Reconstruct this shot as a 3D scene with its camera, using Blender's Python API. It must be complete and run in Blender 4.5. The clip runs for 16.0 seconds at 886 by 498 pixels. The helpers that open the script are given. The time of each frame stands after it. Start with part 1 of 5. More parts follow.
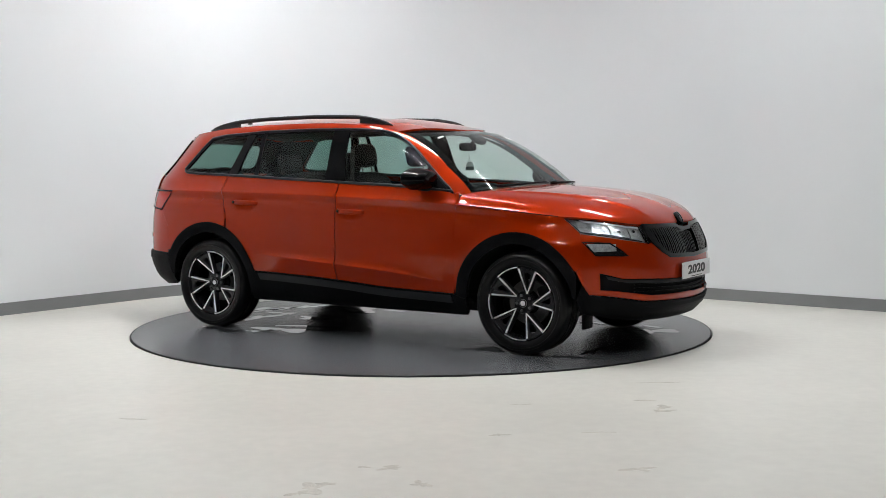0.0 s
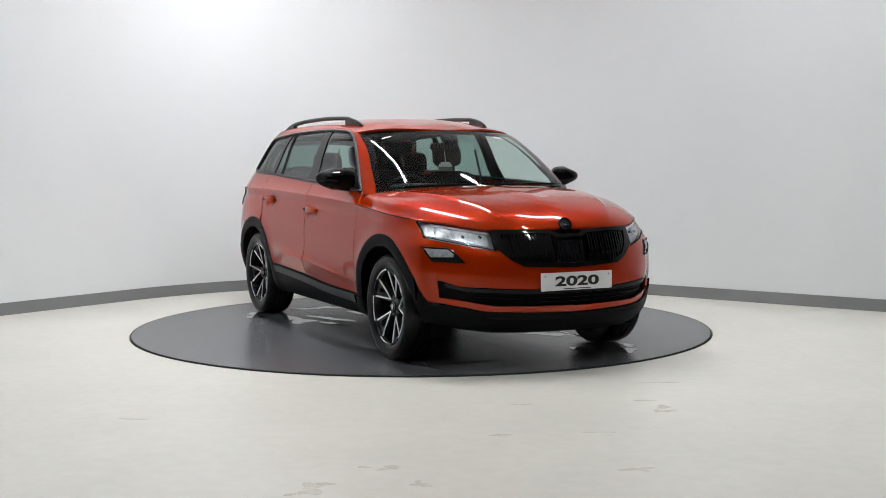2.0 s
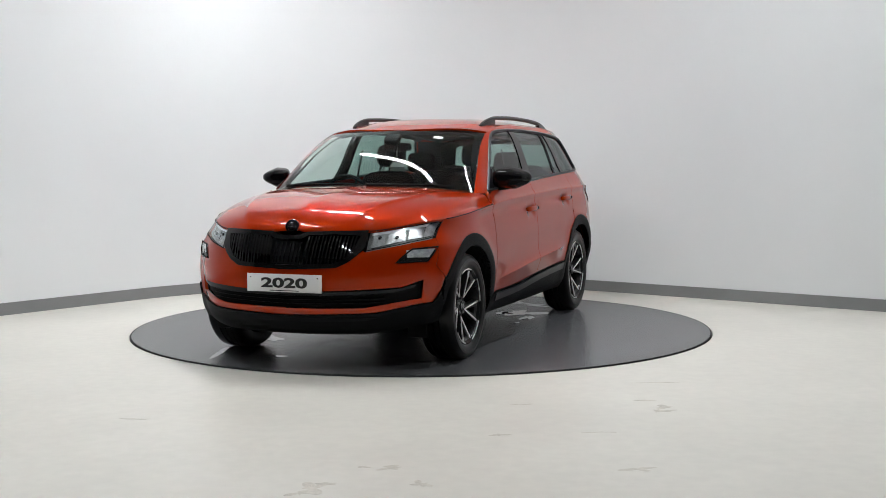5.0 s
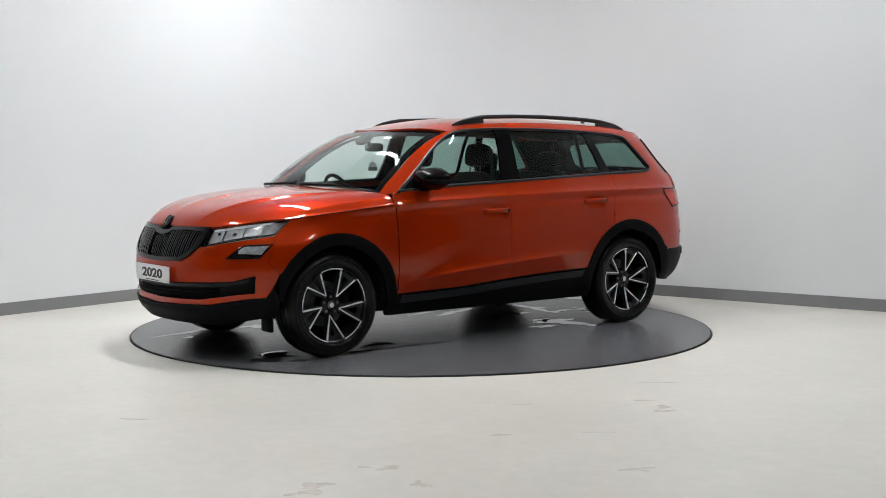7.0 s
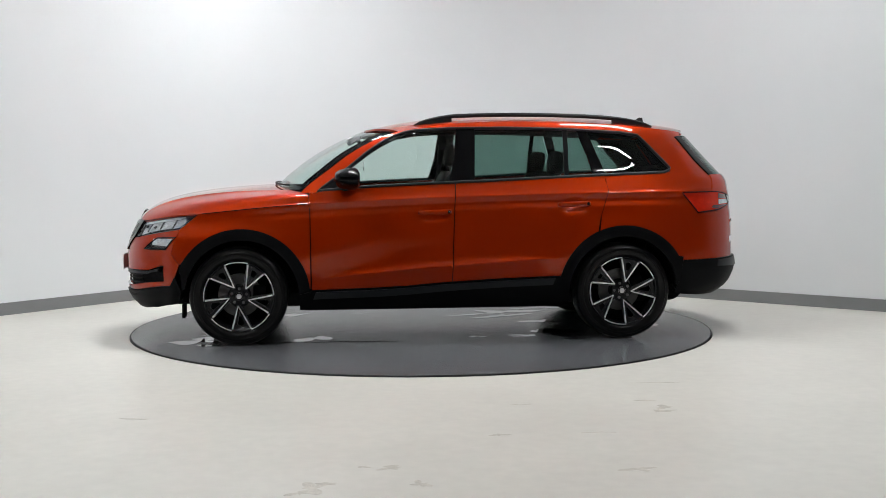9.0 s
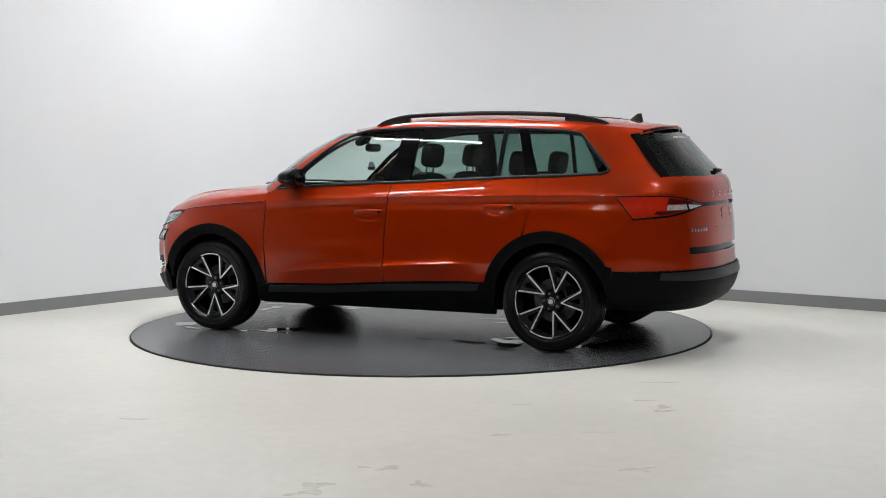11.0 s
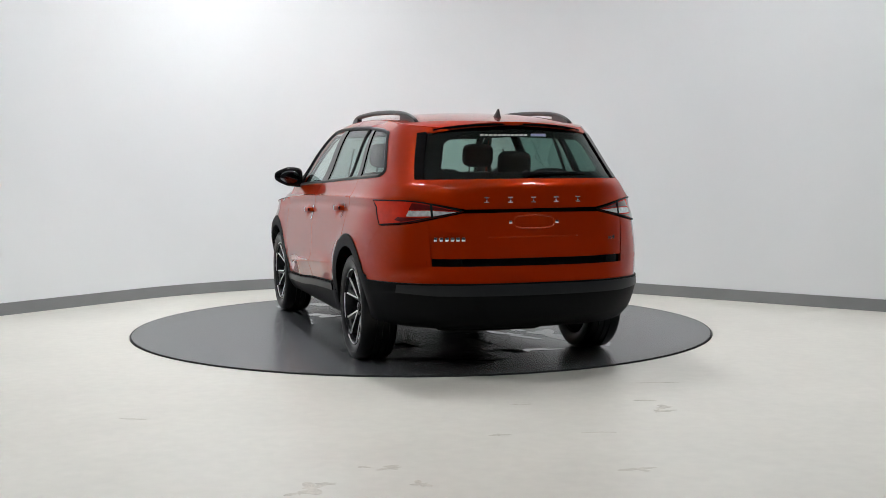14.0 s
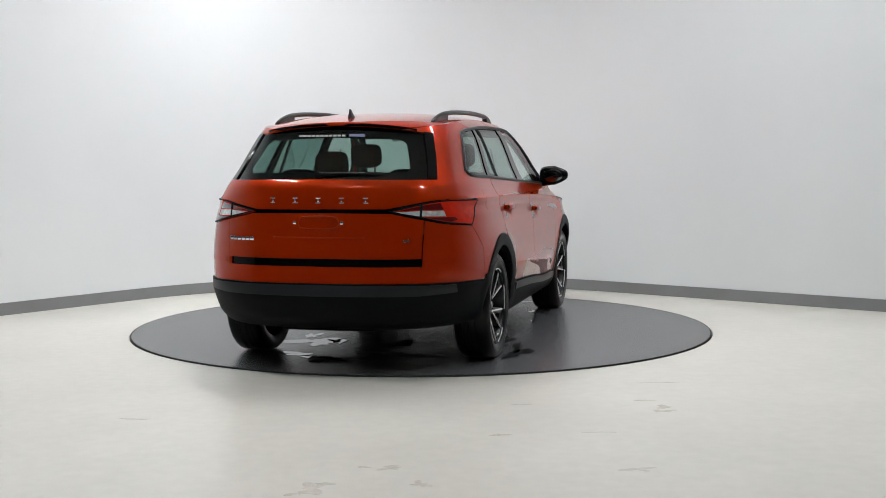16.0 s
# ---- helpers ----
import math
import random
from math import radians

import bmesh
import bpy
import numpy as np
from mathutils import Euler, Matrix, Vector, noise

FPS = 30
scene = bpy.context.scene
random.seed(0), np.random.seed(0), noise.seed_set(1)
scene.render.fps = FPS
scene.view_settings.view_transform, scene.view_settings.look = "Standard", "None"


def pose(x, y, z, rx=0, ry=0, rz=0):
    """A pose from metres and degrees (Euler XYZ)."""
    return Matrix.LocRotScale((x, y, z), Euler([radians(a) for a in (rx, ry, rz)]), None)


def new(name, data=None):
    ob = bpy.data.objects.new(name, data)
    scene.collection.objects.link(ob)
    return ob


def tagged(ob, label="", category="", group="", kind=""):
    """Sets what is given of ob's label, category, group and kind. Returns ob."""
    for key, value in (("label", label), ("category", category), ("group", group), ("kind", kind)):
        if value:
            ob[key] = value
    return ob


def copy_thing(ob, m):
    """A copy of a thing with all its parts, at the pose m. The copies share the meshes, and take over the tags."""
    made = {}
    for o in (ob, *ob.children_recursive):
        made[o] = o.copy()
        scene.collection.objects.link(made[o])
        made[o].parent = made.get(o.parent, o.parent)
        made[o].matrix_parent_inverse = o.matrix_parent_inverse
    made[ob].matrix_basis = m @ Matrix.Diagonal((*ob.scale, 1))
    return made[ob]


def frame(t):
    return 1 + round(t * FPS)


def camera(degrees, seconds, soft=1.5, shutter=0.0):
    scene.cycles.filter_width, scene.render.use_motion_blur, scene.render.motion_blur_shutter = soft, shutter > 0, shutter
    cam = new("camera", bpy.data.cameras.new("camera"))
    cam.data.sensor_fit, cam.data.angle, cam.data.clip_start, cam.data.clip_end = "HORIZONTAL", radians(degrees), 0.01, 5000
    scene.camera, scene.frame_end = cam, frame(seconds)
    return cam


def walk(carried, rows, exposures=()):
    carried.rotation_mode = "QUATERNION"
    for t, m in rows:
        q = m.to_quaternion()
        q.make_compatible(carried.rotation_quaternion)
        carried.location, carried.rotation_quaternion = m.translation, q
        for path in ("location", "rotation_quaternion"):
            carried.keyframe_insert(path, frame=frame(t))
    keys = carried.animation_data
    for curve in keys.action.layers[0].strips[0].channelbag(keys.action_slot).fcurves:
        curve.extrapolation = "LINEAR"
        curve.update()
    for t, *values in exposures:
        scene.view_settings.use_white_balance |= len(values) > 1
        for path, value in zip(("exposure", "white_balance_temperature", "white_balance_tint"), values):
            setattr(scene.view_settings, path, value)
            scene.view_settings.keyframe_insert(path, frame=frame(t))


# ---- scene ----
cam = camera(40.04, 16.0, soft=0.8)
EYE = (0.0, -9.634, 1.33)
YAW, TILT, ROLL = 1.008, 4.274, -0.23          # degrees: to the right, down, lean
CAM_POSE = pose(*EYE, 90 - TILT, 0, -YAW) @ pose(0, 0, 0, 0, 0, ROLL)
walk(cam, [(0.0, CAM_POSE), (16.0, CAM_POSE)], exposures=[(0.0, 0.0), (16.0, 0.0)])

# the turntable's turn: degrees per second, and the time at which the car faces the camera
TURN_RATE, FACING = 15.74, 3.60


def heading(t):
    return -90 - TURN_RATE * (t - FACING)


# ---- world and light ----
world = bpy.data.worlds.new("world")
scene.world = world
world.use_nodes = True
world.node_tree.nodes["Background"].inputs[0].default_value = (0.8, 0.85, 0.9, 1)
world.node_tree.nodes["Background"].inputs[1].default_value = 0.05

STRIP_POWER = 165.0


# ---- materials ----
def material(name, colour, rough=0.5, metal=0.0, coat=0.0, coat_ior=1.5, spec=0.5, emit=0.0, trans=0.0, alpha=1.0, ior=1.45,
             var=0.0, scale=6.0, fine=0.0, bump=0.0, bump_scale=60.0, rough_var=0.0, tint=(1.0, 1.0, 1.0)):
    m = bpy.data.materials.new(name)
    m.use_nodes = True
    nt = m.node_tree
    b = nt.nodes["Principled BSDF"]
    b.inputs["Base Color"].default_value = (*colour, 1)
    b.inputs["Roughness"].default_value = rough
    b.inputs["Metallic"].default_value = metal
    b.inputs["Coat Weight"].default_value = coat
    b.inputs["Coat Roughness"].default_value = 0.01
    b.inputs["Coat IOR"].default_value = coat_ior
    b.inputs["Specular IOR Level"].default_value = spec
    b.inputs["Specular Tint"].default_value = (*tint, 1)
    b.inputs["Transmission Weight"].default_value = trans
    b.inputs["Alpha"].default_value = alpha
    b.inputs["IOR"].default_value = ior
    if emit:
        b.inputs["Emission Color"].default_value = (*colour, 1)
        b.inputs["Emission Strength"].default_value = emit
    co = nt.nodes.new("ShaderNodeTexCoord")

    def tex(s, detail=4.0):
        n = nt.nodes.new("ShaderNodeTexNoise")
        n.inputs["Scale"].default_value = s
        n.inputs["Detail"].default_value = detail
        nt.links.new(co.outputs["Object"], n.inputs["Vector"])
        return n.outputs["Fac"]

    def mapped(fac, lo, hi, a=0.3, z=0.7):
        n = nt.nodes.new("ShaderNodeMapRange")
        n.inputs["From Min"].default_value, n.inputs["From Max"].default_value = a, z
        n.inputs["To Min"].default_value, n.inputs["To Max"].default_value = lo, hi
        nt.links.new(fac, n.inputs["Value"])
        return n.outputs["Result"]

    if var or fine:
        mul = mapped(tex(scale), 1 - var, 1 + var)
        if fine:
            mm = nt.nodes.new("ShaderNodeMath")
            mm.operation = "MULTIPLY"
            nt.links.new(mul, mm.inputs[0])
            nt.links.new(mapped(tex(scale * 14, 2.0), 1 - fine, 1 + fine), mm.inputs[1])
            mul = mm.outputs[0]
        mix = nt.nodes.new("ShaderNodeVectorMath")
        mix.operation = "SCALE"
        mix.inputs[0].default_value = colour
        nt.links.new(mul, mix.inputs["Scale"])
        nt.links.new(mix.outputs[0], b.inputs["Base Color"])
    if rough_var:
        nt.links.new(mapped(tex(scale * 1.7), max(0.02, rough - rough_var), rough + rough_var), b.inputs["Roughness"])
    if bump:
        bn = nt.nodes.new("ShaderNodeBump")
        bn.inputs["Strength"].default_value = 1.0
        bn.inputs["Distance"].default_value = bump
        nt.links.new(tex(bump_scale, 3.0), bn.inputs["Height"])
        nt.links.new(bn.outputs[0], b.inputs["Normal"])
    return m


WHITE_WALL = material("white_wall_paint", (0.765, 0.785, 0.80), 0.6, var=0.03, scale=0.5, bump=0.0006, bump_scale=40)
DARK_WALL = material("darkened_unseen_wall", (0.07, 0.07, 0.073), 0.7, var=0.05, scale=0.7)
CEILING_PAINT = material("ceiling_paint", (0.6, 0.6, 0.6), 0.8, var=0.03, scale=0.6)
SKIRTING = material("grey_skirting", (0.22, 0.225, 0.23), 0.45, var=0.06, scale=2.0)
FLOOR_EPOXY = material("pale_epoxy_floor", (0.645, 0.625, 0.575), 0.33, var=0.05, scale=0.9, fine=0.03)
DISC_PAINT = material("grey_disc", (0.092, 0.095, 0.103), 0.27, spec=0.45, var=0.18, scale=2.2, fine=0.06)
BLACK_GAP = material("black_gap", (0.01, 0.01, 0.01), 0.8)
LIGHT = material("light_diffuser", (0.965, 0.985, 1.0), 0.5, emit=STRIP_POWER)
WHITE_METAL = material("white_enamel", (0.8, 0.8, 0.8), 0.4, var=0.02)
RED = material("orange_red_metallic_paint", (0.33, 0.0205, 0.0004), 0.36, metal=0.32, coat=1.0, coat_ior=1.40, spec=0.02, tint=(1.0, 0.3, 0.12), var=0.02, scale=1.5)
BLACK_PLASTIC = material("black_textured_plastic", (0.004, 0.0043, 0.005), 0.5, spec=0.07, var=0.12, scale=5, bump=0.0004, bump_scale=400)
GLOSS_BLACK = material("gloss_black", (0.003, 0.003, 0.0035), 0.05, spec=0.18, var=0.05)


def glass(name, tint):
    """A thin pane: tinted see-through with a mirror gloss that grows towards grazing."""
    m = bpy.data.materials.new(name)
    m.use_nodes = True
    nt = m.node_tree
    nt.nodes.remove(nt.nodes["Principled BSDF"])
    tr, gl, mx, lw, pw, ad = (nt.nodes.new(k) for k in ("ShaderNodeBsdfTransparent", "ShaderNodeBsdfGlossy", "ShaderNodeMixShader", "ShaderNodeLayerWeight", "ShaderNodeMath", "ShaderNodeMath"))
    tr.inputs["Color"].default_value = (*tint, 1)
    gl.inputs["Roughness"].default_value = 0.0
    lw.inputs["Blend"].default_value = 0.5
    pw.operation, ad.operation = "POWER", "MULTIPLY_ADD"
    pw.inputs[1].default_value = 5.0
    ad.inputs[1].default_value, ad.inputs[2].default_value = 0.88, 0.045
    nt.links.new(lw.outputs["Facing"], pw.inputs[0])
    nt.links.new(pw.outputs[0], ad.inputs[0])
    nt.links.new(ad.outputs[0], mx.inputs[0])
    nt.links.new(tr.outputs[0], mx.inputs[1])
    nt.links.new(gl.outputs[0], mx.inputs[2])
    nt.links.new(mx.outputs[0], nt.nodes["Material Output"].inputs["Surface"])
    return m


GLASS = glass("clear_glass", (0.80, 0.90, 0.865))
TINTED = glass("tinted_glass", (0.33, 0.47, 0.43))
CLEAR_LENS = glass("clear_lamp_lens", (0.9, 0.92, 0.93))
SATIN_BLACK = material("satin_dark_plastic", (0.013, 0.0145, 0.016), 0.36, spec=0.3, var=0.1, scale=6)
LAMP_CHROME = material("faceted_lamp_chrome", (0.72, 0.73, 0.75), 0.16, metal=0.6, var=0.30, scale=20, bump=0.004, bump_scale=45)
GRILLE_BLACK = material("glossy_grille_black", (0.004, 0.004, 0.0045), 0.06, spec=0.36)
MIRROR_GLASS = material("tinted_mirror", (0.22, 0.24, 0.27), 0.03, metal=1.0)
LAMP_GREY = material("lamp_bezel_grey", (0.22, 0.225, 0.23), 0.35, metal=0.3, var=0.1, scale=20)
LAMP_CLEAR = material("clear_lamp_band", (0.62, 0.64, 0.65), 0.2, metal=0.3, coat=1.0, var=0.3, scale=40, bump=0.003, bump_scale=60)
LAMP_WHITE = material("milky_lamp_plastic", (0.75, 0.76, 0.78), 0.25)
LAMP_RED = material("red_lamp_plastic", (0.50, 0.020, 0.006), 0.12, coat=0.6, coat_ior=1.35, spec=0.1, var=0.1, scale=30)
DARK_RED = material("dark_red_lamp_plastic", (0.10, 0.006, 0.006), 0.15, coat=1.0, var=0.1, scale=30)
PLATE_WHITE = material("white_plastic", (0.72, 0.72, 0.72), 0.3, var=0.02)
PALE_BLUE = material("pale_blue_sticker", (0.42, 0.45, 0.72), 0.4, var=0.1, scale=40)
BLACK_INK = material("black_ink", (0.012, 0.012, 0.012), 0.4)
GREY_LINING = material("grey_lining", (0.045, 0.045, 0.045), 0.9, var=0.05, scale=10)
GREY_TAG = material("grey_card", (0.14, 0.15, 0.15), 0.7, var=0.1, scale=40)
CAST_STEEL = material("dull_steel", (0.12, 0.12, 0.12), 0.45, metal=0.7, var=0.15, scale=12)
DARK_IN = material("dark_cabin_trim", (0.006, 0.006, 0.007), 0.75, spec=0.15, var=0.15, scale=8)
RUBBER = material("tyre_rubber", (0.003, 0.003, 0.0034), 0.30, spec=0.28, var=0.15, scale=9, fine=0.05)
ALLOY = material("machined_alloy", (0.88, 0.88, 0.89), 0.36, metal=0.45, var=0.06, scale=30)
ANTHRACITE = material("anthracite_wheel_paint", (0.014, 0.014, 0.016), 0.25, metal=0.3, var=0.05)
WHEEL_GREY = material("dark_grey_wheel_paint", (0.022, 0.022, 0.024), 0.28, metal=0.5, var=0.08, scale=20)
CHROME = material("chrome", (0.8, 0.8, 0.82), 0.08, metal=1.0)


# ---- mesh helpers ----
def mesh_object(name, verts, faces, mat, parent=None, label="", normals=None, smooth=True):
    me = bpy.data.meshes.new(name)
    me.from_pydata([tuple(v) for v in verts], [], faces)
    me.materials.append(mat)
    if smooth:
        me.shade_smooth()
    if normals is not None:
        me.normals_split_custom_set_from_vertices([tuple(v) for v in normals])
    ob = new(name, me)
    ob.parent = parent
    if label:
        tagged(ob, label)
    return ob


def part(name, bm, mat, parent=None, label="", smooth=True):
    me = bpy.data.meshes.new(name)
    bm.normal_update()
    bm.to_mesh(me)
    bm.free()
    me.materials.append(mat)
    if smooth:
        me.shade_smooth()
        me.set_sharp_from_angle(angle=radians(35))
    ob = new(name, me)
    ob.parent = parent
    if label:
        tagged(ob, label)
    return ob


def box_bm(bm, lo, hi, bevel=0.0, m=None):
    r = bmesh.ops.create_cube(bm, size=1.0)
    vs = r["verts"]
    for v in vs:
        v.co = Vector([lo[i] + (v.co[i] + 0.5) * (hi[i] - lo[i]) for i in range(3)])
    if bevel:
        es = list({e for v in vs for e in v.link_edges})
        got = bmesh.ops.bevel(bm, geom=es, offset=bevel, segments=2, affect="EDGES", profile=0.5)
        vs = list({v for f in got["faces"] for v in f.verts} | {v for v in vs if v.is_valid})
    if m is not None:
        bmesh.ops.transform(bm, matrix=m, verts=vs)
    return bm


def box(name, lo, hi, mat, parent=None, label="", bevel=0.005, m=None):
    return part(name, box_bm(bmesh.new(), lo, hi, bevel, m), mat, parent, label)


def lathe(name, profile, mat, parent=None, label="", steps=64, axis="y", arc=None):
    """profile: (radius, offset along the axis) pairs, turned round the axis."""
    verts, faces, n = [], [], len(profile)
    for i in range(steps):
        a = 2 * math.pi * i / steps
        for r, h in profile:
            c, s = r * math.cos(a), r * math.sin(a)
            verts.append((c, h, s) if axis == "y" else (c, s, h))
    for i in range(steps):
        j = (i + 1) % steps
        for k in range(n - 1):
            q = (i * n + k, i * n + k + 1, j * n + k + 1, j * n + k)
            faces.append(q if axis == "y" else q[::-1])
    bm = bmesh.new()
    me = bpy.data.meshes.new(name)
    me.from_pydata(verts, [], faces)
    bm.from_mesh(me)
    bpy.data.meshes.remove(me)
    bmesh.ops.remove_doubles(bm, verts=bm.verts, dist=1e-5)
    bmesh.ops.recalc_face_normals(bm, faces=bm.faces)
    return part(name, bm, mat, parent, label)


def tube(name, path, radius, mat, parent=None, label="", sides=10, scale=(1, 1), closed=False, cap=True):
    """A round bar along a path; radius may be a list. scale: its width and height factors."""
    path = [Vector(p) for p in path]
    n = len(path)
    rads = radius if isinstance(radius, (list, tuple)) else [radius] * n
    verts, faces = [], []
    for i, p in enumerate(path):
        t = (path[(i + 1) % n if closed else min(i + 1, n - 1)] - path[i - 1 if closed else max(i - 1, 0)]).normalized()
        up = Vector((0, 0, 1)) if abs(t.z) < 0.95 else Vector((1, 0, 0))
        sx = t.cross(up).normalized()
        sy = sx.cross(t)
        for k in range(sides):
            a = 2 * math.pi * k / sides
            verts.append(p + rads[i] * (math.cos(a) * scale[0] * sx + math.sin(a) * scale[1] * sy))
    for i in range(n if closed else n - 1):
        j = (i + 1) % n
        for k in range(sides):
            l = (k + 1) % sides
            faces.append((i * sides + k, i * sides + l, j * sides + l, j * sides + k))
    if cap and not closed:
        faces.append(tuple(range(sides))[::-1])
        faces.append(tuple((n - 1) * sides + k for k in range(sides)))
    return mesh_object(name, verts, faces, mat, parent, label)


def curve_of(xs, ys):
    """A smooth monotone curve through the points (xs ascending)."""
    xs, ys = np.array(xs, float), np.array(ys, float)
    h, d = np.diff(xs), np.diff(ys) / np.diff(xs)
    m = np.zeros(len(xs))
    for i in range(1, len(xs) - 1):
        if d[i - 1] * d[i] > 0:
            w1, w2 = 2 * h[i] + h[i - 1], h[i] + 2 * h[i - 1]
            m[i] = (w1 + w2) / (w1 / d[i - 1] + w2 / d[i])
    m[0], m[-1] = d[0], d[-1]

    def f(x):
        x = min(max(x, xs[0]), xs[-1])
        i = min(int(np.searchsorted(xs, x, side="right")) - 1, len(h) - 1)
        t = (x - xs[i]) / h[i]
        return float((1 + 2 * t) * (1 - t) ** 2 * ys[i] + t * (1 - t) ** 2 * h[i] * m[i] + t * t * (3 - 2 * t) * ys[i + 1] - t * t * (1 - t) * h[i] * m[i + 1])
    return f


def soft_curve(xs, ys, width):
    """curve_of, smoothed over the given width so that reflections run on without kinks."""
    f = curve_of(xs, ys)
    n, lo, hi = 400, xs[0], xs[-1]
    h = (hi - lo) / n
    g = [(k * width / 6, math.exp(-0.5 * (k / 2.4) ** 2)) for k in range(-6, 7)]
    tot = sum(w for _, w in g)

    def wide(x):
        if x < lo:
            return 2 * f(lo) - f(2 * lo - x)
        if x > hi:
            return 2 * f(hi) - f(2 * hi - x)
        return f(x)
    table = [sum(w * wide(lo + i * h + d) for d, w in g) / tot for i in range(-1, n + 3)]

    def s(x):
        t = (min(max(x, lo), hi) - lo) / h
        i = min(int(t), n - 1)
        t -= i
        a, b, c, d = table[i], table[i + 1], table[i + 2], table[i + 3]
        return b + 0.5 * t * (c - a + t * (2 * a - 5 * b + 4 * c - d + t * (3 * (b - c) + d - a)))
    return s


# ---- room: a square studio seen into one rounded corner ----
E1, E2 = Vector((-0.625, -0.781, 0)), Vector((0.781, -0.625, 0))
CORNER, ROUND = Vector((-0.71, 4.50, 0)), 3.27
SIDE_A, SIDE_B, HIGH = 13.0, 12.5, 5.0


def room_line(a0, b0):
    """Plan of the white wall: along one side, round the corner, along the other."""
    c = CORNER + ROUND * (E1 + E2)
    pts = [CORNER + a0 * E1]
    for i in range(41):
        a = math.pi / 2 * i / 40
        pts.append(c - ROUND * (math.cos(a) * E2 + math.sin(a) * E1))
    pts.append(CORNER + b0 * E2)
    return pts


def extrude_line(name, pts, depth, z0, z1, mat, label, closed=False):
    """A wall or strip of the given thickness, standing on a plan line; depth goes to the line's left."""
    verts, faces, n = [], [], len(pts)
    for i, p in enumerate(pts):
        t = (pts[min(i + 1, n - 1)] - pts[max(i - 1, 0)]).normalized()
        s = Vector((-t.y, t.x, 0)) * depth
        verts += [p + Vector((0, 0, z0)), p + Vector((0, 0, z1)), p + s + Vector((0, 0, z1)), p + s + Vector((0, 0, z0))]
    for i in range(n - 1):
        for k in range(4):
            l = (k + 1) % 4
            faces.append((4 * i + k, 4 * i + 4 + k, 4 * i + 4 + l, 4 * i + l))
    faces += [(0, 1, 2, 3), tuple(4 * n - 4 + k for k in (3, 2, 1, 0))]
    bm = bmesh.new()
    me = bpy.data.meshes.new(name)
    me.from_pydata([tuple(v) for v in verts], [], faces)
    bm.from_mesh(me)
    bmesh.ops.recalc_face_normals(bm, faces=bm.faces)
    return tagged(part(name, bm, mat), label, kind="structure")


R_DISC, GAP = 2.252, 0.014
FLOOR_Z = -0.009          # the disc stands a little proud of the floor


def build_room():
    line = room_line(SIDE_A, SIDE_B)
    extrude_line("wall_curved", line, 0.2, FLOOR_Z, HIGH, WHITE_WALL, "smooth white painted studio wall with a rounded corner")
    extrude_line("baseboard", line, -0.018, FLOOR_Z, 0.097, SKIRTING, "plain mid-grey skirting along the white wall")
    pa, pb = CORNER + SIDE_A * E1, CORNER + SIDE_B * E2
    pc = pa + SIDE_B * E2
    # unseen walls, their colour darkened so that the car reflects a dim side
    extrude_line("wall_south", [pa, pc], -0.2, FLOOR_Z, HIGH, DARK_WALL, "unseen wall behind the camera, darkened for the car's reflections")
    extrude_line("wall_east", [pc, pb], -0.2, FLOOR_Z, HIGH, DARK_WALL, "unseen wall closing the studio, darkened for the car's reflections")
    bm = bmesh.new()
    vs = [bm.verts.new(v + Vector((0, 0, HIGH))) for v in (CORNER - E1 - E2, pa + E1 - E2, pc + E1 + E2, pb + E2 - E1)]
    low = bm.faces.new(vs)
    got = bmesh.ops.extrude_face_region(bm, geom=[low])
    bmesh.ops.translate(bm, vec=(0, 0, 0.2), verts=[g for g in got["geom"] if isinstance(g, bmesh.types.BMVert)])
    bmesh.ops.recalc_face_normals(bm, faces=bm.faces)
    tagged(part("ceiling", bm, CEILING_PAINT), "plain pale painted ceiling", kind="structure")
    # floor with a round hole for the turntable
    n = 160
    rim = [(math.cos(2 * math.pi * i / n), math.sin(2 * math.pi * i / n)) for i in range(n)]
    quad = [Vector((v.x, v.y, 0)) for v in (CORNER - E1 - E2, pb + E2 - E1, pc + E1 + E2, pa + E1 - E2)]
    outer = []
    for c, s in rim:
        best = 1e9
        for i in range(4):
            a, b = quad[i], quad[(i + 1) % 4]
            e = b - a
            det = c * -e.y + s * e.x
            if abs(det) > 1e-9:
                k = (a.x * -e.y + a.y * e.x) / det
                if 0 < k < best:
                    u = (c * a.y - s * a.x) / det
                    best = k
        outer.append((best * c, best * s))
    r0 = R_DISC + GAP
    verts, faces = [], []
    for k in range(5):
        for i in range(n):
            f = (0, 0, 0.15, 0.45, 1.0)[k]
            x = rim[i][0] * r0 * (1 - f) + outer[i][0] * f
            y = rim[i][1] * r0 * (1 - f) + outer[i][1] * f
            verts.append((x, y, -0.06 if k == 0 else FLOOR_Z))
    for k in range(4):
        for i in range(n):
            j = (i + 1) % n
            faces.append((k * n + i, (k + 1) * n + i, (k + 1) * n + j, k * n + j))
    tagged(mesh_object("floor", verts, faces, FLOOR_EPOXY, smooth=False), "pale glossy off-white resin floor with faint scuffs", kind="structure")
    tagged(lathe("turntable_pit", [(0.0, -0.065), (R_DISC + 0.3, -0.065)], BLACK_GAP, axis="z", steps=96), "dark shallow pit under the turntable", kind="structure")


